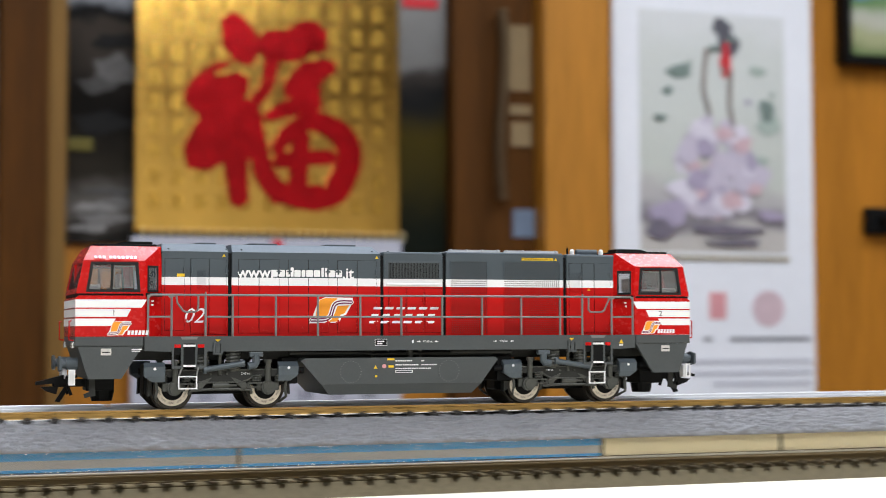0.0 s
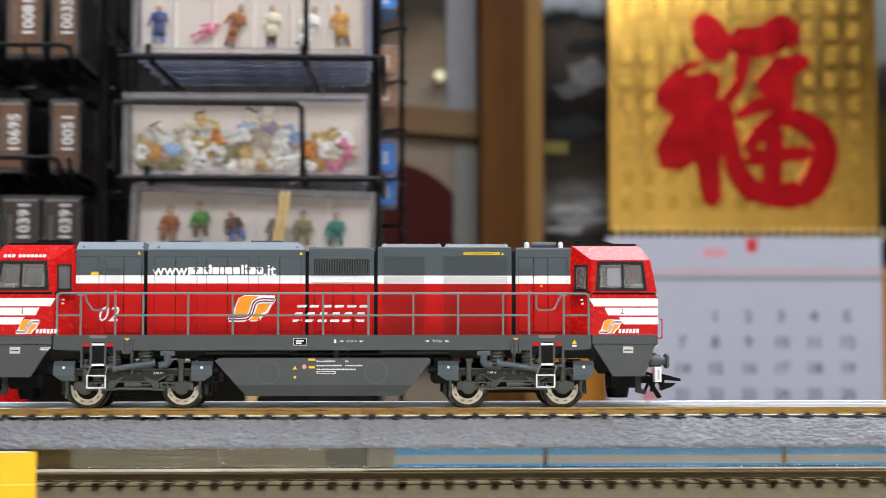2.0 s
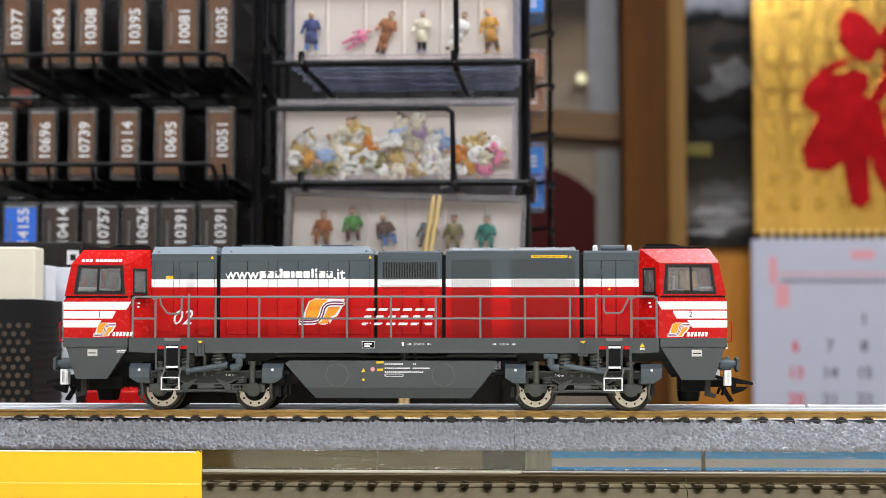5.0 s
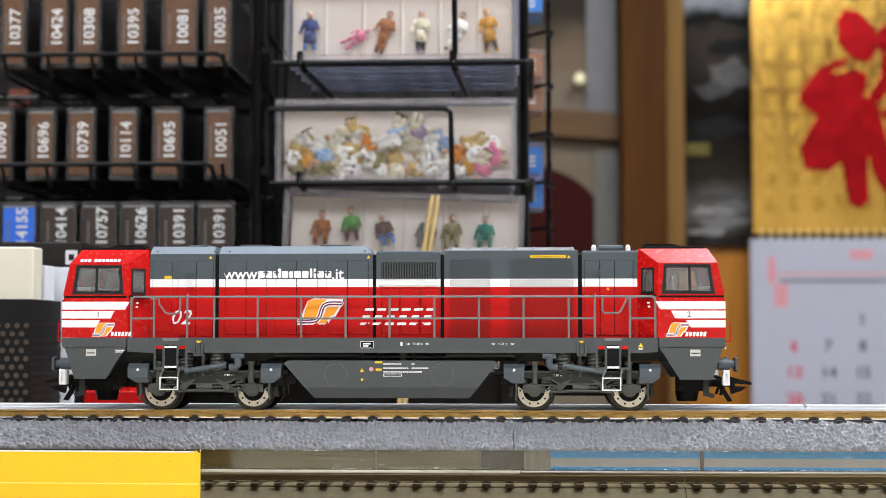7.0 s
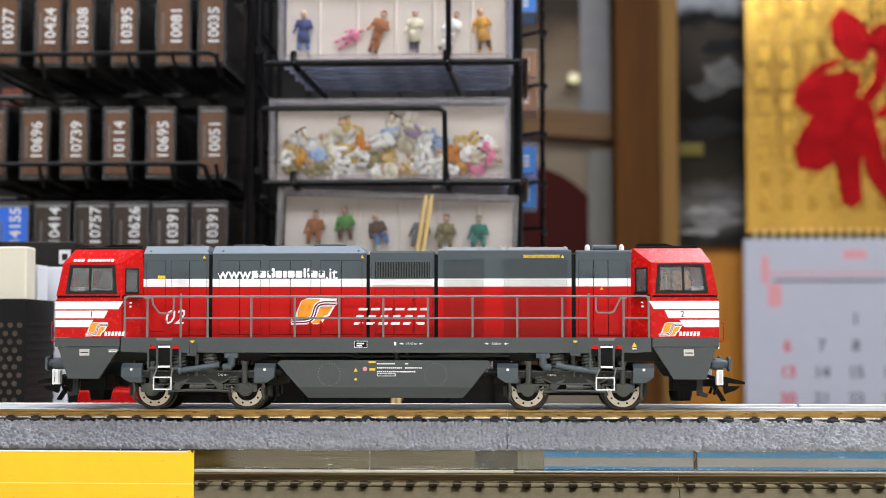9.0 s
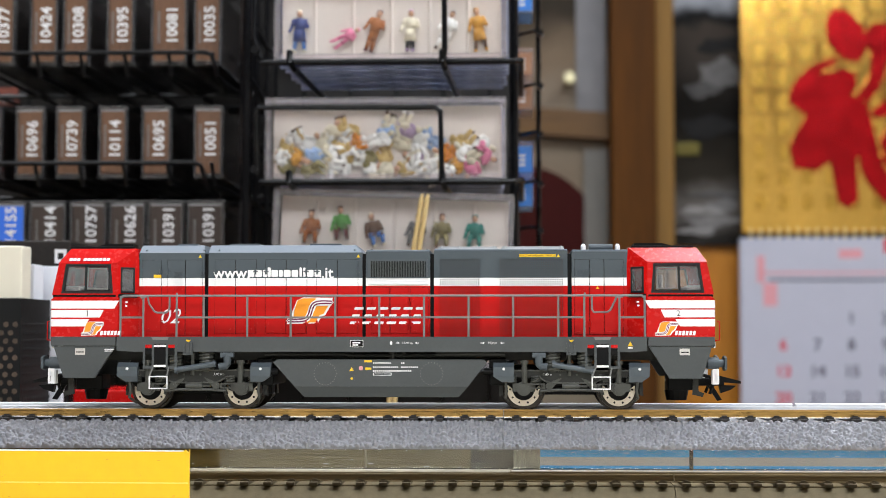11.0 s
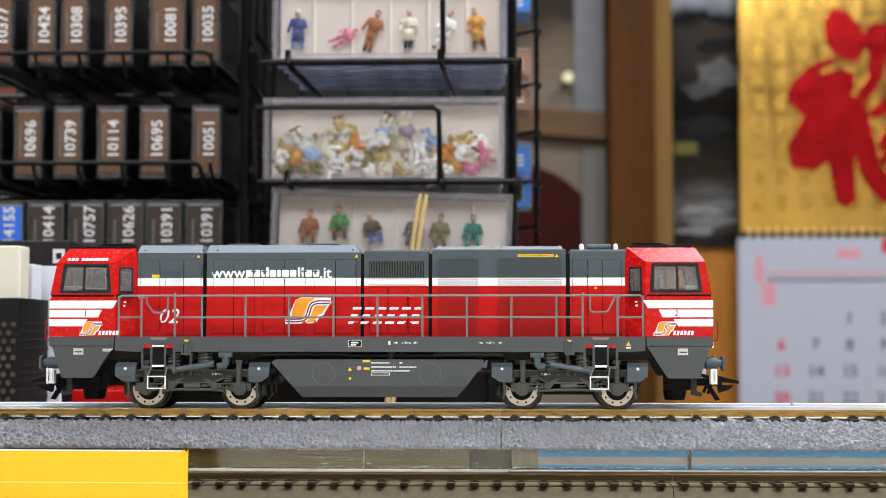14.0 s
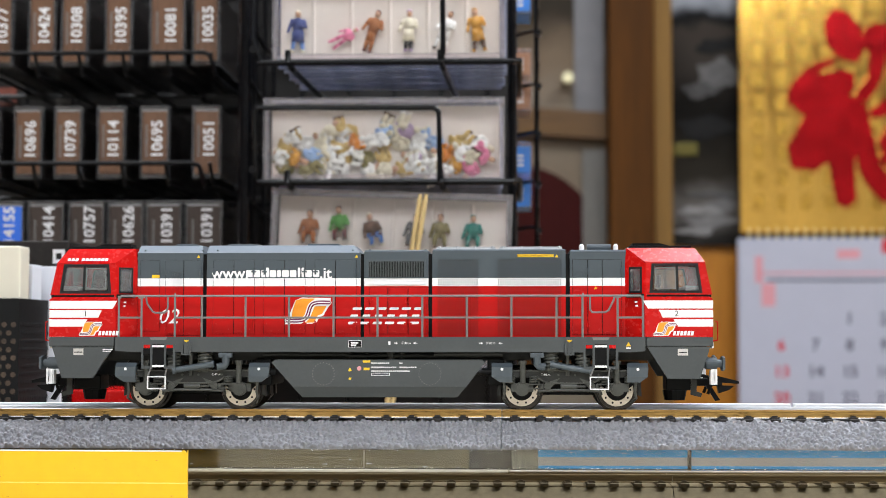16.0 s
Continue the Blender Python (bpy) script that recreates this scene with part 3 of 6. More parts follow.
def ballast_mesh(length, seed):
    """Moulded ballast shoulder in front of the sleepers: a sloping face of packed pebbles."""
    nx, ny = 880, 48
    prof = [(-12.0, -3.9), (-13.0, -3.7), (-20.0, -10.5), (-20.05, -11.0)]
    cum = [0.0]
    for p, q in zip(prof, prof[1:]):
        cum.append(cum[-1] + math.dist(p, q))
    verts, faces = [], []
    for j in range(ny + 1):
        s = cum[-1] * j / ny
        k = max(i for i in range(3) if cum[i] <= s + 1e-9)
        f = (s - cum[k]) / (cum[k + 1] - cum[k])
        y0 = prof[k][0] + (prof[k + 1][0] - prof[k][0]) * f
        z0 = prof[k][1] + (prof[k + 1][1] - prof[k][1]) * f
        for i in range(nx + 1):
            x = length * i / nx
            (d1, d2, _, _), pts = noise.voronoi((x * .70 + seed, s * .84, seed))
            c = pts[0]
            q = d1 / max(d2, 1e-6)
            tall = noise.noise(Vector(c) * 3.1)
            h = (1 - q ** 2.4) * (1.45 + .5 * tall) + tall * .6 + ((x * .70 + seed) - c[0]) * noise.noise(Vector(c) * 5.7 + Vector((9, 0, 0))) * .7
            edge = min(1, j / 3, (ny - j) / 2)
            h *= edge
            verts.append((x * MM, (y0 - h * .74) * MM, (z0 + h * .60) * MM))
    for j in range(ny):
        for i in range(nx):
            q = j * (nx + 1) + i
            faces.append((q, q + nx + 1, q + nx + 2, q + 1))
    me = bpy.data.meshes.new("ballast")
    me.from_pydata(verts, [], faces)
    me.polygons.foreach_set("use_smooth", [True] * len(faces))
    return me


SECTION = 188.3
PITCH = SECTION / 25
BALLAST = ballast_mesh(SECTION - .25, 2.0)


def rail_profile(bm, x0, x1, y):
    """Rail as one rolled section: foot, web and head; the head's top is worn bright."""
    half = [(1.0, -2.55), (1.0, -2.28), (.32, -2.1), (.30, -.85), (.5, -.72), (.5, -.12), (.42, 0)]
    loop = half + [(-a, z) for a, z in half[::-1]]
    rows = [[bm.verts.new((x * MM, (y + a) * MM, z * MM)) for a, z in loop] for x in (x0, x1)]
    n = len(loop)
    for k in range(n):
        f = bm.faces.new((rows[0][k], rows[0][(k + 1) % n], rows[1][(k + 1) % n], rows[1][k]))
        zs = loop[k][1] + loop[(k + 1) % n][1]
        f.material_index = 2 if zs < -4.3 else 1 if zs > -.2 else 0
    bm.faces.new(rows[0][::-1])
    bm.faces.new(rows[1])


def track_section(m, ballast, label, group, pebbles=True):
    """One moulded track section, 188 mm long, x from its left end."""
    t = thing("track_section", m, label, "track", group)
    if pebbles:
        BALLAST.materials.append(ballast)
        ob = new("ballast_shoulder", BALLAST)
        ob.parent = t
        tagged(ob, kind="stuff")
    bm = prism(B(), [(.1, -3.7), (SECTION - .15, -3.7), (SECTION - .15, -11.0), (.1, -11.0)], -11.0, 11.5)
    hull(bm, [(x, y, z) for x in (.1, SECTION - .15) for y, z in ((11.5, -3.7), (20, -11.0), (11.5, -11.0))])
    hull(bm, [(x, y, z) for x in (.1, SECTION - .15) for y, z in ((-11.0, -4.0), (-19.5, -11.0), (-11.0, -11.0))])
    part("roadbed", bm, ballast, t)
    for k, y in enumerate((-8.75, 8.75)):
        bm = B()
        rail_profile(bm, .12, SECTION - .12, y)
        part("rail", bm, [M["rail_dull"]] * 3 if not pebbles else [M["rail"] if y < 0 else M["pale_glint"], M["railtop"] if y < 0 else M["pale_glint"], M["steel"]], t, "worn brass-brown rail")
    sb = box(B(), -1.35, 1.35, -12.6, 12.6, -3.7, -2.62, bevel=.15)
    for y in (-8.75, 8.75):
        for s in (-1.25, 1.25):
            box(sb, -.8, .8, y + s - .28, y + s + .28, -2.7, -1.75)
            box(sb, -1.4, 1.4, y + s - .45, y + s + .45, -2.7, -2.15)
    cyl(sb, (0, 0, -2.7), (0, 0, -1.6), .5, .35, 8)
    first = part("sleeper", sb, M["sleeper"] if pebbles else M["sleeper_brown"], t)
    first.location.x = (PITCH / 2) * MM
    for k in range(1, 25):
        ob = new("sleeper", first.data)
        ob.parent = t
        ob.location.x = (PITCH * (k + .5)) * MM
    return t


up = track_section(pose(-.0005, TRACK_Y, RAIL_Z), M["ballast"], "model track section with grey moulded ballast and brass-brown rails", "upper track")
for k in (-3, -2, -1, 1, 2, 3):
    copy_thing(up, pose(-.0005 + k * SECTION * MM, TRACK_Y, RAIL_Z))
# Lower track's browns carry the shade and murky acrylic it is seen through.
low = track_section(pose(-.0005 + .055, .5235, EYE - .0452), M["ballast_brown"], "model track section on the lower shelf, browned for shade and haze", "lower track", False)
for k in (-3, -2, -1, 1, 2, 3):
    copy_thing(low, pose(.0545 + k * SECTION * MM, .5235, EYE - .0452))

# ---- the model locomotive: own space in mm, x along it, y = 0 on the track's middle, z = 0 on the rail ----
LOCO_X = -.0362
LIFT = .0008   # the body space starts this much over the rail
loco = thing("model_locomotive", pose(LOCO_X, TRACK_Y, RAIL_Z + LIFT), "red, white and grey model diesel locomotive on the track", "model train")
SIDE, HOOD = 16.5, 12.0


def wide(x):
    """The hood stands back from the cab sides: its measures along x, as seen, widen by one part in a hundred."""
    return (x - 36.2) * 1.0099 + 36.2


def quad(x0, x1, z0, z1, y):
    return [(x0, y, z0), (x1, y, z0), (x1, y, z1), (x0, y, z1)]


def cab(s):
    """One driver's cab; s is -1 at the end with the number 1, +1 at the other."""
    X = lambda x: s * x
    c = B()
    hull(c, [(X(x), y, z) for x, z in ((96.4, 20.3), (96.4, 31.2), (95.4, 31.9), (77.0, 31.9), (77.0, 20.3)) for y in (-SIDE, SIDE)])
    hull(c, [(X(x), y, z) for x, z in ((77.2, 20.3), (71.6, 20.3), (77.2, 32.0), (71.6, 32.0)) for y in ((-SIDE, SIDE) if x > 75 else (-HOOD, HOOD))])
    lower = part("cab_lower", c, M["red"], loco)
    bmesh_groove = box(B(), *sorted((X(96.0), X(72.0))), -SIDE + .35, SIDE - .35, 31.7, 32.7)
    part("cab_groove", bmesh_groove, M["black"], loco)
    # upper cab: walls with window openings, so that one looks through
    u = B()
    for sy in (-1, 1):
        y = sy * SIDE
        outer = [(X(96.2), y, 32.5), (X(77.2), y, 32.5), (X(77.2), y, 41.9), (X(94.2), y, 41.9)]
        inner = [(X(93.1), y, 33.3), (X(78.6), y, 33.3), (X(79.2), y, 41.2), (X(91.9), y, 41.2)]
        ring(u, outer, inner, (0, -sy * 1.0, 0))
        # angled wall with the door, between cab side and hood
        outer = [(X(77.2), y, 32.0), (X(71.6), sy * HOOD, 32.0), (X(71.6), sy * HOOD, 41.9), (X(77.2), y, 41.9)]
        inner = [(X(76.1), y - sy * .85, 33.2), (X(72.8), sy * (HOOD + .9), 33.2), (X(72.8), sy * (HOOD + .9), 40.4), (X(76.1), y - sy * .85, 40.4)]
        ring(u, outer, inner, (s * .5, -sy * .7, 0))
    w_ = SIDE - 1.02
    outer = [(X(96.2), -w_, 32.5), (X(96.2), w_, 32.5), (X(94.2), w_, 41.9), (X(94.2), -w_, 41.9)]
    inner = [(X(95.9), -14, 34.0), (X(95.9), 14, 34.0), (X(94.4), 14, 41.0), (X(94.4), -14, 41.0)]
    ring(u, outer, inner, (-s * 1.0, 0, 0))
    box(u, *sorted((X(95.2), X(94.4))), -1, 1, 33.8, 41.2)
    box(u, *sorted((X(72.6), X(71.7))), -HOOD, HOOD, 32, 41.9)
    hull(u, [(X(x), y, z) for sy in (-1, 1) for x, y, z in ((94.3, sy * SIDE, 41.85), (77.2, sy * SIDE, 41.85), (71.6, sy * HOOD, 41.85), (91.8, sy * 12.4, 46.2), (72.0, sy * 12.4, 46.2))])
    part("cab_upper", u, M["red"], loco)
    # roof plate and its equipment
    r = box(B(), *sorted((X(91.0), X(73.0))), -11.6, 11.6, 46.1, 46.9, bevel=.2)
    part("cab_roof_plate", r, M["black"], loco)
    k = prism(B(), [(X(85), 46.9), (X(82), 47.7), (X(74), 47.7), (X(74), 46.9)], -10, -3)
    part("roof_box", k, M["black"], loco)
    # windows: black seal, sliding panes
    for sy in (-1, 1):
        y = sy * (SIDE + .12)
        f = ring(B(), [(X(93.5), y, 32.9), (X(78.2), y, 32.9), (X(78.9), y, 41.5), (X(92.2), y, 41.5)],
                 [(X(92.6), y, 33.7), (X(79.1), y, 33.7), (X(79.7), y, 40.8), (X(91.4), y, 40.8)], (0, -sy * .8, 0))
        w = part("side_window", f, M["rubber"], loco, "black rubber window seal")
        for a, b in ((86.1, 79.6), (92.2, 86.4)):
            part("pane", hull(B(), [(X(x), yy, z) for x, z in ((a, 33.9), (b, 33.9), (a - .3 if a > 90 else a, 40.6), (b, 40.6)) for yy in (y - sy * .45, y - sy * .6)]), M["glass"], w)
        part("sash", hull(B(), [(X(86.7), y - sy * .2, 33.7), (X(86.0), y - sy * .2, 33.7), (X(86.5), y - sy * .2, 40.8), (X(85.8), y - sy * .2, 40.8),
                                (X(86.7), y - sy * .5, 33.7), (X(86.0), y - sy * .5, 33.7), (X(86.5), y - sy * .5, 40.8), (X(85.8), y - sy * .5, 40.8)]), M["rubber"], w)
        fr = part("sash_frame", ring(B(), [(X(85.9), y - sy * .25, 34.1), (X(79.7), y - sy * .25, 34.1), (X(80.1), y - sy * .25, 40.4), (X(85.7), y - sy * .25, 40.4)],
                                     [(X(85.6), y - sy * .25, 34.4), (X(80.0), y - sy * .25, 34.4), (X(80.4), y - sy * .25, 40.1), (X(85.4), y - sy * .25, 40.1)], (0, -sy * .1, 0)), M["rail_grey"], w)
        o = [(X(76.2), sy * (SIDE - .75), 33.0), (X(72.7), sy * (HOOD + .8), 33.0), (X(72.7), sy * (HOOD + .8), 40.6), (X(76.2), sy * (SIDE - .75), 40.6)]
        i = [(X(75.8), sy * (SIDE - 1.0), 33.6), (X(73.1), sy * (HOOD + 1.1), 33.6), (X(73.1), sy * (HOOD + 1.1), 40.0), (X(75.8), sy * (SIDE - 1.0), 40.0)]
        dw = part("door_window", ring(B(), o, i, (-s * .1, sy * .1, 0)), M["rubber"], loco)
        part("pane", hull(B(), i + [(x + s * .1, yy - sy * .1, z) for x, yy, z in i]), M["glass"], dw)
        hnd = B()
        cyl(hnd, (X(74.9), sy * (SIDE - 1.9), 29.3), (X(74.5), sy * (SIDE - 1.3), 29.3), .28, n=8)
        box(hnd, *sorted((X(74.9), X(74.2))), *sorted((sy * (SIDE - 1.5), sy * (SIDE - 1.8))), 30.2, 30.6)
        part("door_handle", hnd, M["white"], loco)
    part("windscreen", hull(B(), [(x, y, z) for x0, z in ((95.7, 34.0), (94.2, 41.0)) for x in (X(x0), X(x0 - .2)) for y in (-14, 14)]), M["glass"], loco)
    # driver's desk and seat behind the panes
    d = box(B(), *sorted((X(94), X(89))), -12, 12, 32.4, 35.2, bevel=.4)
    box(d, *sorted((X(85.5), X(82.5))), -4, 4, 32.4, 34.6, bevel=.4)
    box(d, *sorted((X(82.9), X(82.0))), -4, 4, 34.6, 38.6, bevel=.3)
    part("driver_desk", d, M["inside"], loco)
    # roof slope print: bars of lettering on cab 1
    if s < 0:
        for k in range(10):
            x = -91.2 + k * 1.15 + (.7 if k > 2 else 0)
            part("letter_bar", hull(B(), [(x + a, -SIDE + .9 * q - .12 - e, 42.4 + q * .85) for a in (0, .8) for q in (.05, 1.0) for e in (0, .06)]), M["white"], loco)
    # white stripes, cut on the slant
    for z0, z1, xa, xb in ((28.5, 30.8, 77.8, 76.4), (25.9, 28.1, 82.0, 80.9), (23.3, 25.4, 86.5, 85.1)):
        for sy in (-1, 1):
            part("stripe", prism(B(), [(X(96.35), z0), (X(xa), z0), (X(xb), z1), (X(96.35), z1)], sy * (SIDE + .06), sy * (SIDE - .05)), M["white"], loco)
        part("stripe", box(B(), *sorted((X(96.46), X(96.3))), -SIDE, SIDE, z0, z1), M["white"], loco)
    text_part("cab_number", "1" if s < 0 else "2", M["black"], loco, at(-85.7 if s < 0 else 86.0, -SIDE - .1, 27.0), 2.3 * MM)
    # emblem beside the stripes: two-tone ribbon shape and white bars
    e0 = -87.5 if s < 0 else 79.3
    emblem(e0, 20.6, 6.7, 4.1, -SIDE - .06)
    for k in range(6):
        x = e0 + 5.6 + k * 1.02
        part("letter_bar", prism(B(), [(x, 20.75), (x + .72, 20.75), (x + .95, 22.0), (x + .23, 22.0)], -SIDE - .1, -SIDE), M["white"], loco)
    # grey lower cab, skirt and buffer beam
    part("cab_sill", box(B(), *sorted((X(96.4), X(77.3))), -SIDE - .02, SIDE + .02, 17.6, 20.25, bevel=.2), M["sill"], loco)
    sk = prism(B(), [(X(95.6), 17.5), (X(77.5), 17.5), (X(83.4), 8.3), (X(92.6), 8.3)], -SIDE + .3, -SIDE + 1.5)
    prism(sk, [(X(95.6), 17.5), (X(77.5), 17.5), (X(83.4), 8.3), (X(92.6), 8.3)], SIDE - 1.5, SIDE - .3)
    hull(sk, [(X(x), y, z) for x, z in ((95.6, 17.5), (93.2, 17.5), (92.6, 8.3), (91.8, 8.3)) for y in (-SIDE + 1.52, SIDE - 1.52)])
    part("skirt", sk, M["sill"], loco, "dark grey tapered skirt")
    pl = part("plate", box(B(), *sorted((X(89.2), X(86.3))), -SIDE + .15, -SIDE + .35, 15.0, 16.9), M["inside"], loco, "pale grey plate")
    part("slot", box(B(), *sorted((X(88.9), X(86.6))), -SIDE + .08, -SIDE + .2, 15.7, 16.0), M["black"], pl)
    if s < 0:
        part("letter_bar", box(B(), -80.6, -77.7, -SIDE + .2, -SIDE + .32, 16.5, 16.75), M["white"], loco)
        part("letter_bar", box(B(), -80.6, -78.2, -SIDE + .2, -SIDE + .32, 16.0, 16.25), M["white"], loco)
    for sy in (-1, 1):
        bf = B()
        cyl(bf, (X(95), sy * 10, 12.6), (X(98.2), sy * 10, 12.6), 1.75, n=18)
        cyl(bf, (X(98.2), sy * 10, 12.6), (X(99.6), sy * 10, 12.6), 1.2, n=14)
        hull(bf, [(X(x), sy * 10 + a, 12.6 + b) for x in (99.6, 100.3) for a, b in ((-3, -1.6), (3, -1.6), (3, 1.6), (-3, 1.6), (0, 2.2), (0, -2.2))])
        part("buffer", bf, M["grey"], loco, "grey steel buffer")
        tube_pts = [(X(97.2), sy * SIDE * .9, 24.8), (X(97.9), sy * SIDE * .9, 24.6), (X(97.9), sy * SIDE * .9, 19.4), (X(96.6), sy * SIDE * .9, 19.2)]
        part("grab_rail", tube(B(), tube_pts, .22), M["red"], loco)
        part("bracket", box(B(), *sorted((X(97.6), X(96.0))), sy * 11 - 1.3, sy * 11 + 1.3, 6.5, 10.6, bevel=.2), M["white"], loco, "white step bracket")
        st = ring(B(), [(X(97.8), sy * 14, 6.6), (X(96.0), sy * 14, 6.6), (X(96.0), sy * 14, 11), (X(97.8), sy * 14, 11)],
                  [(X(97.3), sy * 14, 7.2), (X(96.5), sy * 14, 7.2), (X(96.5), sy * 14, 10.4), (X(97.3), sy * 14, 10.4)], (0, .4, 0))
        part("end_step", st, M["white"], loco)
        part("brake_hose", tube(B(), [(X(94.5), sy * 5, 9), (X(96.4), sy * 5, 8.5), (X(97.2), sy * 5, 6.0), (X(96.2), sy * 5, 3.5)], .5), M["black"], loco)
        part("lamp_cluster", box(B(), *sorted((X(97.0), X(96.2))), sy * 11.5 - 2, sy * 11.5 + 2, 17.0, 18.8, bevel=.3), M["steel"], loco)
    cp = box(B(), *sorted((X(90), X(101))), -1.6, 1.6, 5.8, 8.0, bevel=.3)
    hull(cp, [(X(x), y, z) for x, z in ((98, 9.2), (98, 7.0), (105.8, 7.2), (105.8, 6.4)) for y in (-1.8, 1.8)])
    hull(cp, [(X(x), y, z) for x, z in ((99.5, 6.0), (104.5, 5.8), (103, 4.6), (100, 3.6)) for y in (-1.2, 1.2)])
    hull(cp, [(X(x), y, z) for x, z in ((96.0, 6.0), (97.6, 6.0), (100.4, 1.6), (99.0, 1.3)) for y in (-.6, .6)])
    box(cp, *sorted((X(84), X(92))), -5, 5, 4.6, 9.0, bevel=.4)
    cyl(cp, (X(87), 0, 1.6), (X(87), 0, 4.6), 3.0, 3.6, 14)
    part("coupling", cp, M["black"], loco, "black plastic hook coupling")
    hk = prism(B(), [(X(92), 8.3), (X(90.5), 8.3), (X(90.2), 3.6), (X(93.2), 2.9), (X(93.6), 4.0), (X(92), 4.6)], -13, -12.4)
    part("rail_guard", hk, M["under"], loco)


def emblem(x, z, w, h, y):
    """Slanted orange emblem with a plum ribbon between white lines."""
    P = lambda a, b: (x + a * w / 258, z + b * h / 150)
    m = MM
    part("emblem_edge", prism(B(), [P(*q) for q in ((0, 0), (172, 4), (196, 42), (216, 50), (244, 100), (258, 148), (92, 150), (58, 134), (36, 82), (20, 40))], y - .02, y + .06), M["white"], loco)
    part("emblem_field", prism(B(), [P(*q) for q in ((62, 134), (92, 145), (165, 145), (140, 104), (118, 44), (38, 38), (43, 80))], y - .05, y), M["orange"], loco)
    part("emblem_field", prism(B(), [P(*q) for q in ((166, 100), (234, 104), (206, 58), (184, 50), (162, 10), (112, 8), (142, 42))], y - .05, y), M["orange"], loco)
    line = [P(*q) for q in ((10, 20), (90, 22), (124, 44), (146, 104), (182, 122), (250, 122))]
    for k, (width, ink) in enumerate(((34, "white"), (22, "purple"), (6, "white"))):
        b = B()
        stroke(b, [(a * m, c * m) for a, c in line], [width * h / 150 * m] * 6, (y - .07 - .03 * k) * m, (y - .03) * m, 6)
        part("emblem_ribbon", b, M[ink], loco)


cab(-1)
cab(1)

# ---- hood: five sections with dark joints ----
SECT = [(-70.5, -51.3, 45.0, 47.3), (-50.2, -5.2, 45.0, 47.3), (-4.2, 14.5, 45.2, 45.2), (15.6, 54.2, 45.4, 45.4), (55.4, 71.8, 45.2, 45.2)]
core = box(B(), wide(-71), wide(72.2), -HOOD + .7, HOOD - .7, 20.2, 44.6)
part("hood_core", core, M["black"], loco)
for k, (x0, x1, zs, zr) in enumerate(SECT):
    x0, x1 = wide(x0), wide(x1)
    if k == 3:
        # frames round two grilles
        strips = [(a, c, 20.2, zs) for a, c in ((x0, wide(17.2)), (wide(28.9), wide(34.5)), (wide(53.0), x1))]
        strips += [(a, c, z0, z1) for a, c in ((wide(17.2), wide(28.9)), (wide(34.5), wide(53.0))) for z0, z1 in ((20.2, 20.7), (43.0, zs))]
        for a, c, z0, z1 in strips:
            for sy in (-1, 1):
                part("hood_panel", box(B(), a, c, *sorted((sy * HOOD, sy * HOOD - sy * 1.2)), z0, z1), M["livery"], loco)
    else:
        part("hood_section", box(B(), x0, x1, -HOOD, HOOD, 20.2, zs, bevel=.12), M["livery"], loco, "hood section in grey, white and red")
    if zr > zs:
        xr0, xr1 = x0 + .3, x1 - (2.2 if k == 1 else .6)
        part("roof_slope", hull(B(), [(x0, -HOOD, zs), (x1, -HOOD, zs), (x0, HOOD, zs), (x1, HOOD, zs), (xr0, -9, zr), (xr1, -9, zr), (xr0, 9, zr), (xr1, 9, zr)]), M["roofgrey"], loco, "sloping grey roof, lightened as if catching lamp light")
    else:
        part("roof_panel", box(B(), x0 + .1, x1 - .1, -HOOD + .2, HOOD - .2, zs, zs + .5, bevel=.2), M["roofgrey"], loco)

# doors with hinges: x range, z range
DOORS = [(-69.6, -64.0, 22.0, 42.8), (-62.2, -57.0, 20.8, 42.8), (-56.8, -51.9, 20.8, 42.8)]
DOORS += [(a, a + 5.9, 21.2, 42.8) for a in (-48.2, -42.1, -33.4, -27.3, -18.5, -12.4)]
DOORS += [(a, a + 5.2, 21.2, 34.6) for a in (-2.6, 3.1, 8.8)]
DOORS += [(56.2, 60.4, 21.0, 42.8), (60.6, 64.6, 21.0, 42.8), (64.8, 70.2, 21.0, 42.8)]
for k, (x0, x1, z0, z1) in enumerate(DOORS):
    x0, x1 = wide(x0), wide(x1)
    d = part("hood_door", box(B(), x0, x1, -HOOD - .22, -HOOD, z0, z1, bevel=.08), M["livery"], loco)
    part("door_gap", ring(B(), quad(x0 - .09, x1 + .09, z0 - .09, z1 + .09, -HOOD - .04), quad(x0 + .02, x1 - .02, z0 + .02, z1 - .02, -HOOD - .04), (0, .03, 0)), M["black"], d)
    hx = x0 + .15 if k % 2 else x1 - .15
    for z in (z0 + 3.0, z1 - 3.4):
        part("hinge", cyl(box(B(), hx - .75, hx + .75, -HOOD - .5, -HOOD - .2, z - .22, z + .22), (hx, -HOOD - .45, z - .85), (hx, -HOOD - .45, z + .85), .26, n=8), M["livery"], d)
    part("door_latch", box(B(), (x0 + x1) / 2 - 1.9, (x0 + x1) / 2 - .7, -HOOD - .55, -HOOD - .2, z0 + .5, z0 + .85, bevel=.08), M["livery"], d)
    part("latch", cyl(B(), ((x0 + x1) / 2 + 1.4, -HOOD - .45, z0 + 1.4), ((x0 + x1) / 2 + 1.4, -HOOD - .2, z0 + 1.4), .28, n=8), M["livery"], d)
for x0, x1, z0, z1, n in ((-60.4, -57.5, 34.0, 39.4, 11), (56.7, 60.0, 33.5, 39.8, 8)):
    b = B()
    for k in range(n):
        x = wide(x0) + (x1 - x0) * k / n
        box(b, x, x + .12, -HOOD - .4, -HOOD - .2, z0, z1)
    part("door_louvre", b, M["livery"], loco)

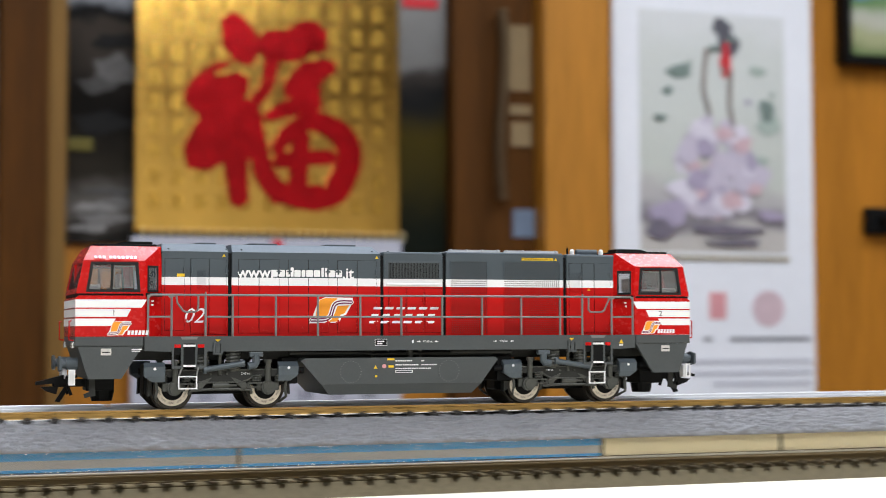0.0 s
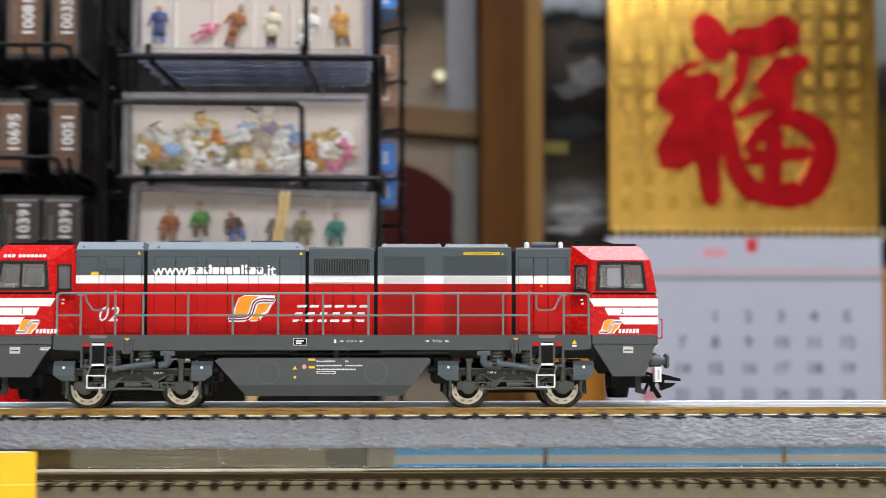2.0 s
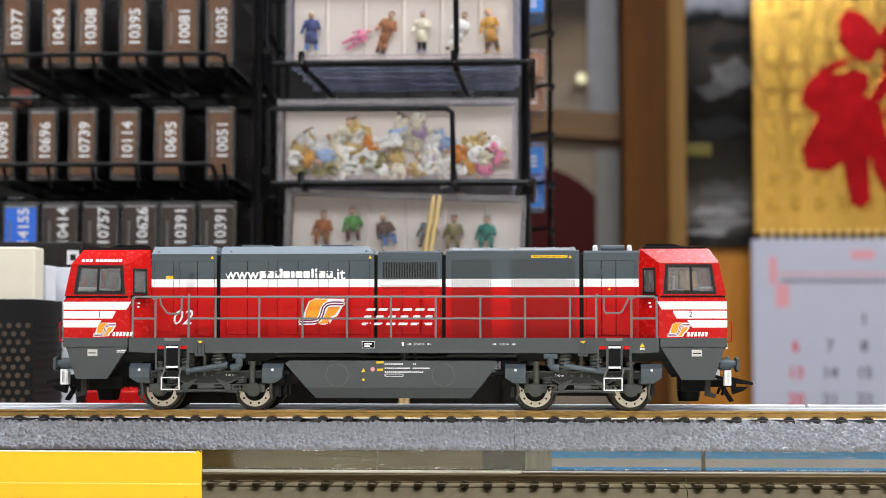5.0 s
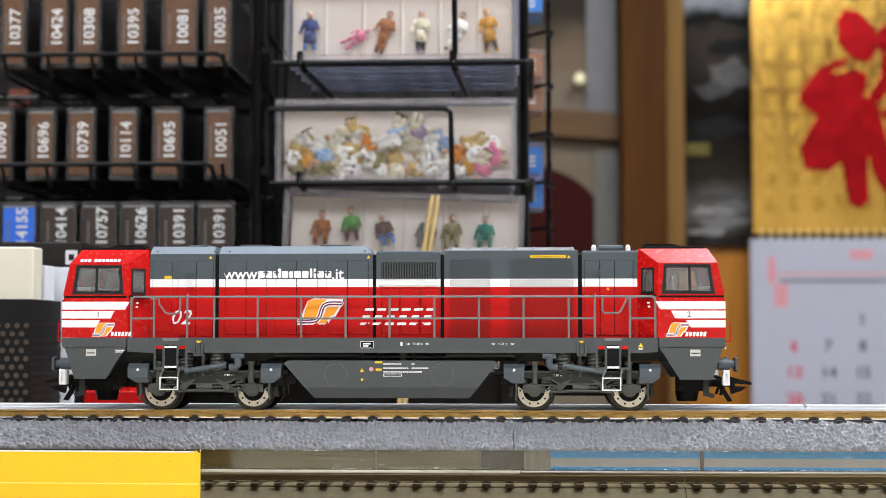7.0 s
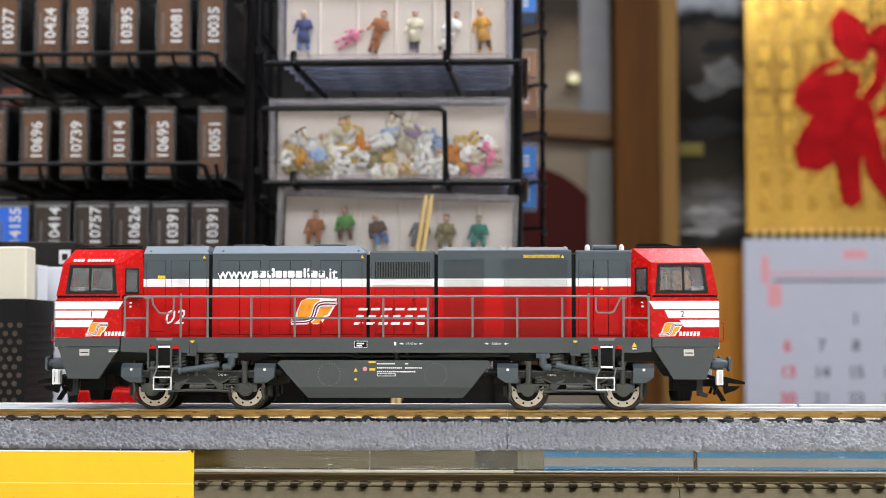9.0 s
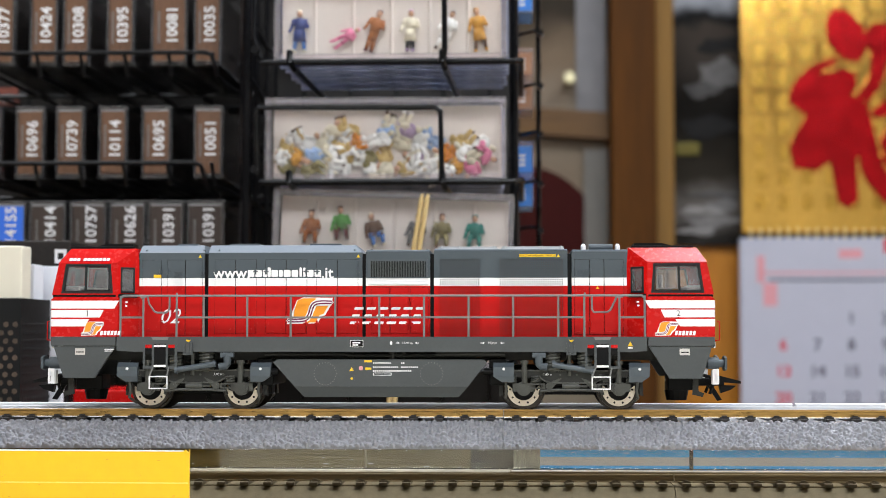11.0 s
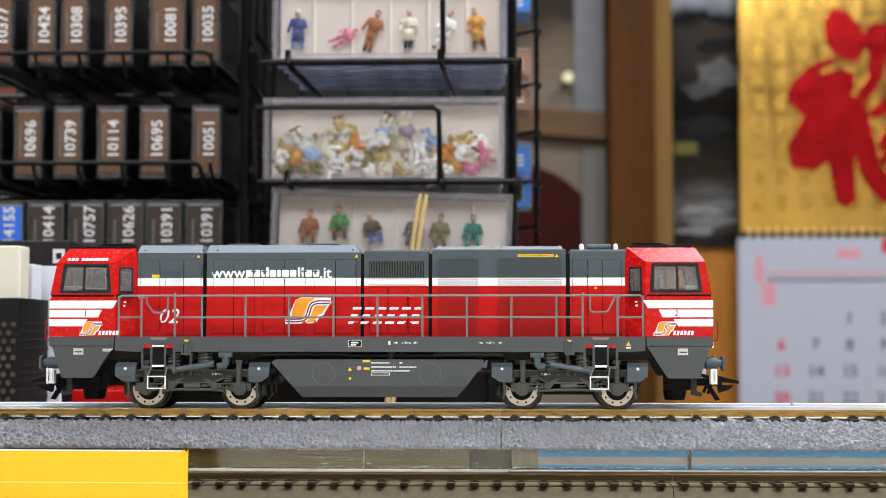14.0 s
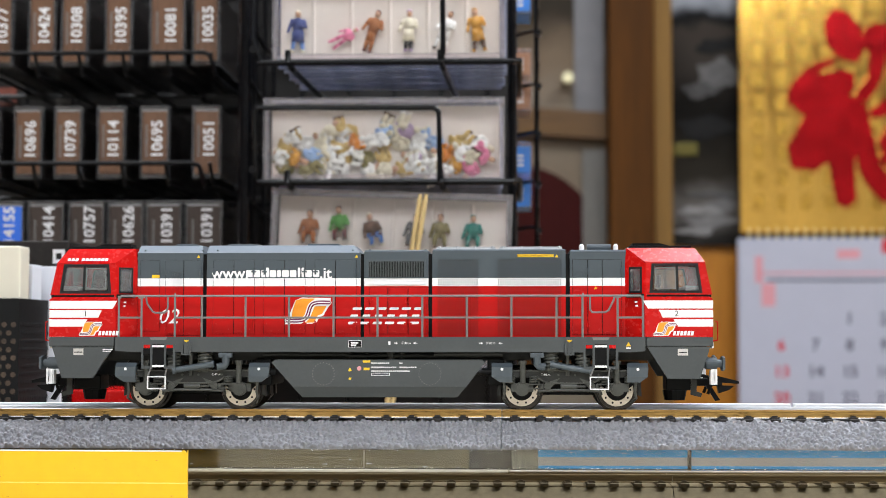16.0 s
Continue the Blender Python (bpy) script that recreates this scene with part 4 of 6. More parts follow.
# perforated grilles
for gx0, gx1, cols in ((17.2, 28.9, 18), (34.5, 53.0, 28)):
    g0, g1 = wide(gx0), wide(gx1)
    b = B()
    for k in range(cols + 1):
        x = g0 + (g1 - g0) * k / cols
        box(b, x - .14, x + .14, -HOOD - .05, -HOOD + .12, 20.7, 43.0)
    for k in range(36):
        z = 20.7 + 22.3 * k / 35
        box(b, g0, g1, -HOOD - .03, -HOOD + .1, z - .14, z + .14)
    tagged(part("grille", b, M["livery"], loco, "fine square perforated grille"), kind="stuff")
    # Shade behind the grille holes is put in as plain dark brown.
    part("grille_backing", box(B(), g0, g1, -HOOD + .55, -HOOD + .68, 20.7, 43.0), mat("grille_shade_brown", (.085, .060, .054), .6, var=.2, scale=300), loco)
    fr = ring(B(), quad(g0 - .35, g1 + .35, 20.4, 43.3, -HOOD - .18), quad(g0 + .1, g1 - .1, 20.9, 42.9, -HOOD - .18), (0, .2, 0))
    part("grille_frame", fr, M["livery"], loco)
# radiator louvre
b = B()
for k in range(34):
    x = wide(-2.9 + 16.1 * k / 34)
    box(b, x, x + .24, -HOOD - .3, -HOOD - .05, 37.6, 42.4)
part("radiator_louvre", b, M["sill"], loco, "grey vertical louvre slats")
part("louvre_backing", box(B(), wide(-3), wide(13.3), -HOOD - .08, -HOOD - .02, 37.5, 42.5), M["black"], loco)
part("louvre_frame", ring(B(), quad(wide(-3.6), wide(13.8), 37.45, 43.0, -HOOD - .35), quad(wide(-2.9), wide(13.2), 37.7, 42.4, -HOOD - .35), (0, .4, 0)), M["grey"], loco)
part("louvre_ledge", box(B(), wide(-3.4), wide(13.9), -HOOD - .7, -HOOD, 35.5, 36.2, bevel=.2), M["white"], loco)

# roof equipment
for x, w, z in ((-41, 9, 47.3), (-17, 9.5, 47.3), (-58, 6, 47.3)):
    part("roof_hatch", box(B(), x - w / 2, x + w / 2, -8.0, 6, z, z + .55, bevel=.2), M["grey"], loco)
for x0, x1 in ((16.5, 34.0), (35.0, 53.5)):
    fr = box(B(), x0, x1, -10.4, 10.4, 45.9, 46.3, bevel=.15)
    for y in (-10.1, 10.1):
        box(fr, x0 + .2, x1 - .2, y - .25, y + .25, 46.3, 46.75)
    for k in range(4):
        x = x0 + 1 + (x1 - x0 - 2) * k / 3
        cyl(fr, (x, -10.3, 46.3), (x, -10.3, 46.9), .35, n=8)
    part("fan_cover", fr, mat("pale_grey_roof_paint", (.45, .46, .48), .4, .2, var=.08, scale=200), loco, "pale grey fan cover")
for x in (59.2, 69.2):
    part("exhaust_cap", cyl(cyl(B(), (x, -8, 45.4), (x, -8, 47.0), .75, n=14), (x, -8, 47.0), (x, -8, 47.6), .75, .35, 14), M["white"], loco, "white rounded roof cap")
part("silencer", cyl(B(), (60.8, -7.5, 46.6), (67.8, -7.5, 46.6), .95, n=16), M["grey"], loco)
part("antenna", cyl(cyl(B(), (59.3, -4, 45.4), (59.3, -4, 48.0), .35, n=8), (59.3, -4, 48), (59.3, -4, 48.6), .15, .1, 8), M["black"], loco)
for x in (-69.5, -52.5, -48, -8, -3, 13.4, 17, 54):
    part("lifting_eye", cyl(B(), (x, -HOOD + 1.0, 45.3), (x, -HOOD + 1.0, 45.95), .45, .3, 8), M["grey"], loco)

# lettering on the hood: the address's plain ends are lettered, the names are plain rounded shapes
YL = -HOOD - .3
text_part("address_text", "www.", M["white"], loco, at(wide(-43.3), YL - .1, 38.85), 4.6 * MM, "white bold lettering", bold=.00008)
text_part("address_text", ".it", M["white"], loco, at(wide(-15.4), YL - .1, 38.85), 4.6 * MM, "white bold lettering", bold=.00008)


def rounded(x0, x1, z0, z1, r, slant=0.0):
    """Outline of a rounded rectangle, leaning by slant."""
    out = []
    for cx, cz, a0 in ((x1 - r, z1 - r, 0), (x0 + r, z1 - r, 90), (x0 + r, z0 + r, 180), (x1 - r, z0 + r, 270)):
        out += [(x, YL, z) for x, _, z in arc(cx, cz, r, a0, a0 + 90, 4)]
    return [(x + (z - z0) * slant, y, z) for x, y, z in out]


for x, w, tall in ((-38.6, 1.9, 0), (-36.4, 1.9, 0), (-34.2, 1.2, 0), (-32.8, .9, 1), (-31.7, 1.9, 0), (-29.5, 1.1, 0), (-28.1, 2.0, 0), (-25.8, 1.9, 0), (-23.5, .7, 1), (-22.4, .7, 1), (-21.3, 1.9, 0), (-19.1, 1.9, 0)):
    a = wide(x)
    part("name_shape", prism(B(), [(p, z) for p, _, z in rounded(a, a + w, 37.8, 40.6 if tall else 39.85, .3)], YL - .12, YL + .1), M["white"], loco, "plain white rounded shape")
for k in range(6):
    x = wide(-8.9) + k * 3.6
    for z, w in ((24.0, 2.7), (26.1, 2.2), (28.2, 2.7)):
        part("name_bar", prism(B(), [(p + (z - 24.0) * .32, q) for p, _, q in rounded(x, x + w, z, z + .75, .3, .32)], YL - .02, YL + .12), M["white"], loco, "plain white slanted bar")
emblem(wide(-27.2), 24.0, 13.6, 7.8, -HOOD - .3)
text_part("running_number", "02", M["white"], loco, at(wide(-61.5), -HOOD - .26, 26.1), 6.2 * MM, "white italic running number", shear=.3)
part("warning_strip", box(B(), wide(40.3), wide(50.8), -HOOD - .1, -HOOD, 43.6, 44.4), M["yellow_sticker"], loco, "amber warning strip")
text_part("warning_text", "ATTENZIONE LINEA AEREA 3000 VOLT", M["black"], loco, at(wide(45.4), -HOOD - .13, 43.98), .62 * MM)
for x, z in ((-52.6, 43.9), (-6.4, 43.9), (51.6, 43.9), (62.8, 34.6)):
    part("warning_triangle", prism(B(), [(wide(x) - .5, z - .4), (wide(x) + .5, z - .4), (wide(x), z + .5)], -HOOD - .3, -HOOD - .2), M["yellow_sticker"], loco)
part("amber_label", box(B(), wide(-66.2), wide(-64.0), -HOOD - .3, -HOOD - .2, 37.6, 38.5), M["yellow_sticker"], loco)

# ---- frame sill and handrails ----
st = [(-77.0, 20.3), (-77.0, 16.2), (-71.5, 15.9), (71.8, 15.9), (77.0, 16.2), (77.0, 20.3)]
part("frame_sill", prism(B(), [(x, z) for x, z in st], -SIDE, -SIDE + 2.2), M["sill"], loco, "long dark grey frame sill")
part("frame_sill", prism(B(), [(x, z) for x, z in st], SIDE - 2.2, SIDE), M["sill"], loco)
part("walkway", box(B(), -77, 77, -SIDE + 2.2, SIDE - 2.2, 18.6, 20.2), M["sill"], loco)
part("main_frame", box(B(), -88, 88, -9, 9, 13.4, 18.6), M["under"], loco)
POSTS = [-76.0, -69.3, -59.5, -51.6, -38.8, -26.1, -13.1, -.3, 12.7, 25.6, 38.5, 51.5, 59.0, 69.1, 76.4]
for sy in (-1, 1):
    y = sy * (SIDE - .35)
    top = [(-76.0, y, 29.5), (-76.0, y, 31.4), (-75.2, y, 32.2), (75.6, y, 32.2), (76.4, y, 31.4), (76.4, y, 29.5)]
    top_rail = part("handrail", tube(B(), top, .36), M["rail_grey"], loco, "grey walkway handrail")
    for x in POSTS:
        part("post", tube(B(), [(x, y, 20.0), (x, y, 32.2)], .34, 6), M["rail_grey"], top_rail)
    for a, c in ((-76, -69.3), (-59.5, 59.0), (69.1, 76.4)):
        part("mid_rail", tube(B(), [(a, y, 25.9), (c, y, 25.9)], .3, 6), M["rail_grey"], top_rail)
    for pts in ([(-68.0, 32.2), (-67.7, 30.0), (-66.0, 27.6), (-65.2, 27.3), (-62.6, 27.3), (-61.9, 27.8), (-61.6, 29), (-61.6, 32.2)], [(61.2, 32.2), (61.2, 28.2), (61.8, 27.4), (65.6, 27.4), (66.5, 28.0), (68.0, 31.0), (68.3, 32.2)]):
        part("gate_loop", tube(B(), [(x, y, z) for x, z in pts], .3, 6), M["rail_grey"], top_rail)
    for x in (-69.8, 68.8):
        part("gusset", prism(B(), [(x - .9, 32.4), (x + 1.7, 32.4), (x + 1.2, 31.6), (x - .2, 31.4)], y - .3, y + .3), M["rail_grey"], top_rail)
    for x in (-59.5, 59.2):
        part("finial", cyl(B(), (x, y, 32.2), (x, y, 33.1), .5, .15, 8), M["rail_grey"], top_rail)

# ladders below the gates
for x in (-64.2, 64.2):
    y = -SIDE - .1
    L = B()
    ring(L, quad(x - 5.0, x - 1.7, 11.0, 18.6, y), quad(x - 4.4, x - 2.4, 11.8, 18.0, y), (0, .6, 0))
    ring(L, quad(x + 1.7, x + 5.0, 11.0, 18.6, y), quad(x + 2.3, x + 4.3, 11.8, 18.0, y), (0, .6, 0))
    box(L, x - 2.2, x + 2.2, y, y + .6, 18.3, 18.7)
    lad = part("ladder", L, M["sill"], loco, "grey boarding ladder")
    # Black blocks on the sill paint the shade inside the ladder's openings.
    part("recess_shade", box(B(), x - 1.8, x + 1.8, y + .05, y + .4, 11.8, 18.2), M["black"], lad)
    for dx in (-4.4, 2.4):
        part("recess_shade", box(B(), x + dx, x + dx + 2.0, y + .05, y + .4, 15.0, 17.0), M["black"], lad)
    for z in (17.3, 11.5):
        part("rung", box(B(), x - 1.75, x + 1.75, y - .3, y + 1.3, z, z + .6), M["white"], lad, "white-edged rung")
    part("red_corner", box(B(), x - 4.3, x - 2.4, y + .04, y + .4, 17.02, 18.0), M["red"], lad)
    part("red_corner", box(B(), x + 2.4, x + 4.4, y + .04, y + .4, 17.02, 18.0), M["red"], lad)
    lo = B()
    ring(lo, quad(x - 3.2, x + 2.3, 5.1, 8.9, y - .2), quad(x - 2.85, x + 1.95, 5.45, 8.55, y - .2), (0, .5, 0))
    part("lower_step", lo, M["white"], lad, "white-edged lower step")
    part("hanger", tube(tube(B(), [(x - 3.0, y, 9.0), (x - 2.0, y, 11.4)], .25, 6), [(x + 2.1, y, 9.0), (x + 2.6, y, 11.4)], .25, 6), M["rail_grey"], lad)
    part("white_pad", prism(B(), [(x - 2.6, 20.2), (x + 2.6, 20.2), (x + 2.1, 19.4), (x - 2.1, 19.4)], y - .05, y + .3), M["rail_grey"], lad)
for x in (-56.0, 55.2):
    part("jacking_box", ring(box(B(), x - .6, x + .6, -SIDE - .6, -SIDE, 15.6, 18.0), quad(x - 1.4, x + 1.4, 15.0, 18.6, -SIDE - .8), quad(x - .8, x + .8, 15.5, 18.1, -SIDE - .8), (0, .8, 0)), M["sill"], loco)
    part("chevron", prism(B(), [(x - .8, 19.4), (x + .8, 19.4), (x + .5, 19.0), (x, 18.7), (x - .5, 19.0)], -SIDE - .08, -SIDE), M["yellow_sticker"], loco)
part("number_plate_panel", box(B(), -8.7, -4.9, -SIDE - .08, -SIDE, 17.3, 19.3), M["white"], loco)
part("number_plate_face", box(B(), -8.58, -5.02, -SIDE - .12, -SIDE - .07, 17.42, 19.18), M["black"], loco)
for z, w in ((18.55, 2.2), (17.9, 1.6)):
    part("letter_bar", box(B(), -8.0, -8.0 + w, -SIDE - .15, -SIDE - .11, z - .2, z + .22), M["white"], loco)
text_part("length_mark", "17.40 m", M["white"], loco, at(7.9, -SIDE - .06, 18.5), .95 * MM)
for x in (7.9, 32.5):
    for e in (-1, 1):
        part("arrow", prism(B(), [(x + e * 2.2, 18.5), (x + e * 2.8, 18.85), (x + e * 2.8, 18.6), (x + e * 3.4, 18.6), (x + e * 3.4, 18.4), (x + e * 2.8, 18.4), (x + e * 2.8, 18.15)], -SIDE - .06, -SIDE), M["white"], loco)
text_part("length_mark", "9.50 m", M["white"], loco, at(32.5, -SIDE - .06, 18.5), .95 * MM)
part("letter_bar", box(B(), 2.9, 3.5, -SIDE - .06, -SIDE, 18.0, 19.0), M["white"], loco)
part("warning_triangle", prism(B(), [(71.4, 17.6), (72.9, 17.6), (72.15, 18.9)], -SIDE - .06, -SIDE), M["yellow_sticker"], loco)
part("letter_bar", box(B(), 71.5, 72.8, -SIDE - .06, -SIDE, 16.9, 17.3), M["white"], loco)

# ---- fuel tank ----
tk = hull(B(), [(x, y, z) for x, z in ((-31.2, 12.9), (-29.9, 13.7), (30.0, 13.7), (30.8, 12.9), (25.4, 5.9), (-25.0, 5.9)) for y in (-SIDE + .6, SIDE - .6)])
tank = part("fuel_tank", tk, M["sill"], loco, "dark grey tapered fuel tank")
part("tank_bevel", hull(B(), [(x, y, z) for x, z, w in ((25.4, 5.9, SIDE - .55), (-25.0, 5.9, SIDE - .55), (-22.3, 2.8, SIDE - 2.2), (22.7, 2.8, SIDE - 2.2)) for y in (-w, w)]), M["sill"], tank)
for x in (-16.0, 14.9):
    part("inspection_cover", cyl(B(), (x, -SIDE + .6, 9.6), (x, -SIDE + .5, 9.6), 3.45, n=28), M["sill"], tank)
    rv = B()
    for k in range(24):
        a = 2 * math.pi * k / 24
        cyl(rv, (x + 3.2 * math.cos(a), -SIDE + .5, 9.6 + 3.2 * math.sin(a)), (x + 3.2 * math.cos(a), -SIDE + .42, 9.6 + 3.2 * math.sin(a)), .14, n=6)
    part("rivet_ring", rv, M["rail_grey"], tank)
yt = -SIDE + .6
part("gauge", cyl(box(B(), -9.1, -7.4, yt - .15, yt, 7.4, 9.0), (-8.25, yt - .3, 8.2), (-8.25, yt - .15, 8.2), .55, n=12), M["sill"], tank)
part("gauge_cap", cyl(B(), (-8.25, yt - .4, 8.2), (-8.25, yt - .3, 8.2), .38, n=12), M["yellow_sticker"], tank)
for x0, x1, z0, z1 in ((-4.6, -2.4, 12.9, 13.5), (-4.3, -2.6, 10.7, 11.4)):
    part("amber_label", box(B(), x0, x1, yt - .06, yt, z0, z1), M["yellow_sticker"], tank)
part("warning_triangle", prism(B(), [(-8.9, 10.4), (-7.7, 10.4), (-8.3, 11.5)], yt - .06, yt), M["yellow_sticker"], tank)
part("prohibition_mark", cyl(B(), (-5.6, yt - .06, 11.2), (-5.6, yt, 11.2), .65, n=14), M["pink_print"], tank)
for x, w, z in ((-2.1, 5.4, 12.7), (6.1, 1.0, 12.7), (-2.1, 7.4, 11.5), (6.1, 5.0, 11.5), (-2.1, 11.3, 10.4)):
    n = max(2, int(w / .55))
    for k in range(n):
        part("letter_bar", box(B(), x + w * k / n, x + w * (k + .72) / n, yt - .06, yt, z - .18, z + .2), M["white"], tank)
part("letter_bar", ring(B(), quad(-2.1, 3.3, 9.1, 9.9, yt - .06), quad(-1.9, 3.1, 9.25, 9.75, yt - .06), (0, .06, 0)), M["white"], tank)
pp = B()
for x, r in ((-8.4, .5), (-3.6, .4), (3.4, 1.2), (6.6, .7)):
    cyl(pp, (x, -13, 13.5), (x, -13, 16), r, n=10)
tube(pp, [(-34, -13.5, 15.2), (-10, -13.5, 15.2), (-9, -13.5, 14.8), (30, -13.5, 14.8)], .5)
tube(pp, [(16, -14.2, 15.3), (36, -14.2, 15.3)], .65)
part("pipework", pp, M["under"], loco)


# ---- bogies ----
def bogie(cx, s):
    """One two-axle bogie about x = cx; s turns its damper."""
    half = 13.75
    for sy in (-1, 1):
        y = sy * 13.6
        t = sy * .9
        f = B()
        prism(f, [(cx - half - 6.5, 10.6), (cx + half + 6.5, 10.6), (cx + half + 6.5, 8.7), (cx + 9, 8.4), (cx + 6, 6.6), (cx - 6, 6.6), (cx - 9, 8.4), (cx - half - 6.5, 8.7)], y - .7, y + .7)
        fr = part("bogie_frame", f, M["under"], loco, "dark grey bogie side frame")
        for x0, x1, z in ((cx - half - 6.0, cx + half + 6.0, 10.3), (cx - 5.6, cx + 5.6, 6.7)):
            part("frame_flange", box(B(), x0, x1, *sorted((y + t * .75, y + t * 1.15)), z, z + .42, bevel=.1), M["bogie"], fr)
        for e in (-1, 1):
            part("frame_rib", tube(B(), [(cx + e * 9.2, y + t * .9, 8.5), (cx + e * 7.6, y + t * .9, 7.5), (cx + e * 5.9, y + t * .9, 6.9)], .3, 6), M["bogie"], fr)
        for dx in (-8.0, -3.2, 1.6, 8.4):
            part("bolt", cyl(B(), (cx + dx, y + t * .75, 9.3), (cx + dx, y + t * 1.2, 9.3), .32, n=8), M["bogie"], fr)
        part("brake_rod", tube(B(), [(cx - 9, y + t * .6, 4.6), (cx - 4, y + t * .6, 4.9), (cx + 4, y + t * .6, 4.9), (cx + 9, y + t * .6, 4.6)], .42, 8), M["bogie"], fr)
        part("brake_cylinder", cyl(cyl(B(), (cx - 2.6, y + t * .4, 6.0), (cx + 2.2, y + t * .4, 6.0), .95, n=14), (cx + 2.2, y + t * .4, 6.0), (cx + 4.6, y + t * .4, 6.0), .4, n=10), M["bogie"], fr)
        for e in (-1, 1):
            wx = cx + e * half
            ab = B()
            cyl(ab, (wx, y - sy * .2, 5.3), (wx, y + t * 1.6, 5.3), 2.1, n=18)
            cyl(ab, (wx, y + t * 1.6, 5.3), (wx, y + t * 2.1, 5.3), 1.5, n=14)
            box(ab, wx - 3.3, wx + 3.3, y - .5, y + .5, 4.4, 6.9, bevel=.2)
            part("axle_box", ab, M["bogie"], fr)
            # Black plate stands in for brake rigging and the shadow over the wheel.
            part("rigging_shade_plate", prism(B(), [(wx - 5.2, 9.6), (wx + 5.2, 9.6), (wx + 4.8, 6.4), (wx + 2.6, 4.6), (wx - 2.6, 4.6), (wx - 4.8, 6.4)], *sorted((sy * 11.9, sy * 12.3))), M["black"], fr)
            sp = B()
            for dx in (-3.4, 3.4):
                coil(sp, wx + dx, y + sy * .3, 6.9, 8.9, 1.2, .3, 3)
            part("axle_spring", sp, M["bogie"], fr)
            dm = cyl(cyl(B(), (wx - e * .2, y + t * 1.5, 7.0), (wx - e * .2, y + t * 1.5, 12.6), .85, n=12), (wx - e * .2, y + t * 1.5, 12.6), (wx - e * .2, y + t * 1.5, 13.4), 1.2, n=12)
            part("axle_damper", dm, M["bogie"], fr)
            lk = ring(B(), quad(wx - e * 3 - 3.2, wx - e * 3 + 3.2, 5.2, 6.8, y + t * .9), quad(wx - e * 3 - 2.6, wx - e * 3 + 2.6, 5.6, 6.4, y + t * .9), (0, t * .4, 0))
            cyl(lk, (wx - e * 7.4, y + t * .6, 6.0), (wx - e * 7.4, y + t * 1.4, 6.0), 1.05, n=14)
            cyl(lk, (wx - e * 7.4, y + t * 1.4, 6.0), (wx - e * 7.4, y + t * 1.6, 6.0), .5, n=10)
            part("guide_link", lk, M["bogie"], fr)
            hn = hull(B(), [(wx - e * 9.6, yy, 8.0) for yy in (y, y + t)] + [(wx - e * 11.0, yy, 8.4) for yy in (y, y + t)] + [(wx - e * 6.4, yy, 6.6) for yy in (y, y + t)] + [(wx - e * 8.0, yy, 5.2) for yy in (y, y + t)])
            part("horn_stay", hn, M["bogie"], fr)
            # sand box and its pipe, brake shoe
            bx = wx + e * 5.8
            sb = hull(B(), [(bx + a, y + t * d, z) for a, z, d in ((-3.0, 11.5, 2.6), (3.0, 11.5, 2.6), (-3.0, 12.8, .6), (3.0, 12.8, .6), (-3.0, 8.8, 2.6), (2.8, 8.8, 2.6), (-1.2 * e - 1.8, 7.2, 2.0), (-1.2 * e + 1.8, 7.2, 2.0), (-3, 9, -.6), (3, 9, -.6))])
            sbx = part("sand_box", sb, M["grey"], fr, "grey sand box")
            part("filler_cap", cyl(B(), (bx, y + t * 2.6, 11.0), (bx, y + t * 2.85, 11.0), .42, n=10), M["white"], sbx)
            part("sand_pipe", tube(B(), [(bx - e * .5, y + t * 1.2, 7.5), (bx - e * .8, y + t * 1.2, 4.6), (bx - e * .4, y + t * .8, 2.6), (bx - e * 1.6, 0 + y - sy * 3, 1.0)], .42, 8), M["bogie"], fr)
            part("brake_shoe", hull(B(), [(wx + e * 5.9, y - sy * a, 7.8) for a in (2, 5)] + [(wx + e * 7.0, y - sy * a, 8.0) for a in (2, 5)] + [(wx + e * 6.1, y - sy * a, 3.4) for a in (2, 5)] + [(wx + e * 7.2, y - sy * a, 3.0) for a in (2, 5)]), M["under"], fr)
            part("brake_hanger", tube(B(), [(wx - e * 4.5, y - sy * 1.2, 8.8), (wx - e * 5.4, y - sy * 1.2, 6.0), (wx - e * 4.6, y - sy * 1.2, 3.4)], .5, 6), M["bogie"], fr)
        for dx in (-4.9 * s - 1.0, 4.4 * s - 1.0):
            part("main_spring", coil(box(B(), cx + dx - .8, cx + dx + .8, y - .8, y + .8, 10, 16.2), cx + dx, y, 10.2, 16.4, 1.85, .5, 6), M["bogie"], fr, "coil suspension spring")
        part("spring_rod", cyl(B(), (cx - .6, y + t, 9.0), (cx - .6, y + t, 15.5), .55, n=8), M["bogie"], fr)
        dp = B()
        a, b = (cx - 5.6, y + t * 2.4, 10.6 if s > 0 else 12.3), (cx + 6.4, y + t * 2.4, 12.4 if s > 0 else 10.4)
        cyl(dp, a, b, .85, n=14)
        cyl(dp, a, (a[0] + .9, a[1], a[2]), 1.15, n=14)
        cyl(dp, (b[0] - .8, b[1], b[2]), b, 1.0, n=14)
        part("yaw_damper", dp, M["grey"], fr, "grey yaw damper")
        ex = (cx + 9.8) if s > 0 else (cx - 9.4)
        el = tube(B(), [(ex - 2.4 * s, y + t * 2.4, 11.6), (ex - .6 * s, y + t * 2.4, 11.8), (ex, y + t * 2.4, 12.6), (ex, y + t * 2.4, 15.0)], 1.15, 12)
        box(el, ex - 2.0, ex + 2.0, y + t * 1.4, y + t * 3.4, 14.3, 15.7, bevel=.2)
        part("damper_bracket", el, M["grey"], fr)
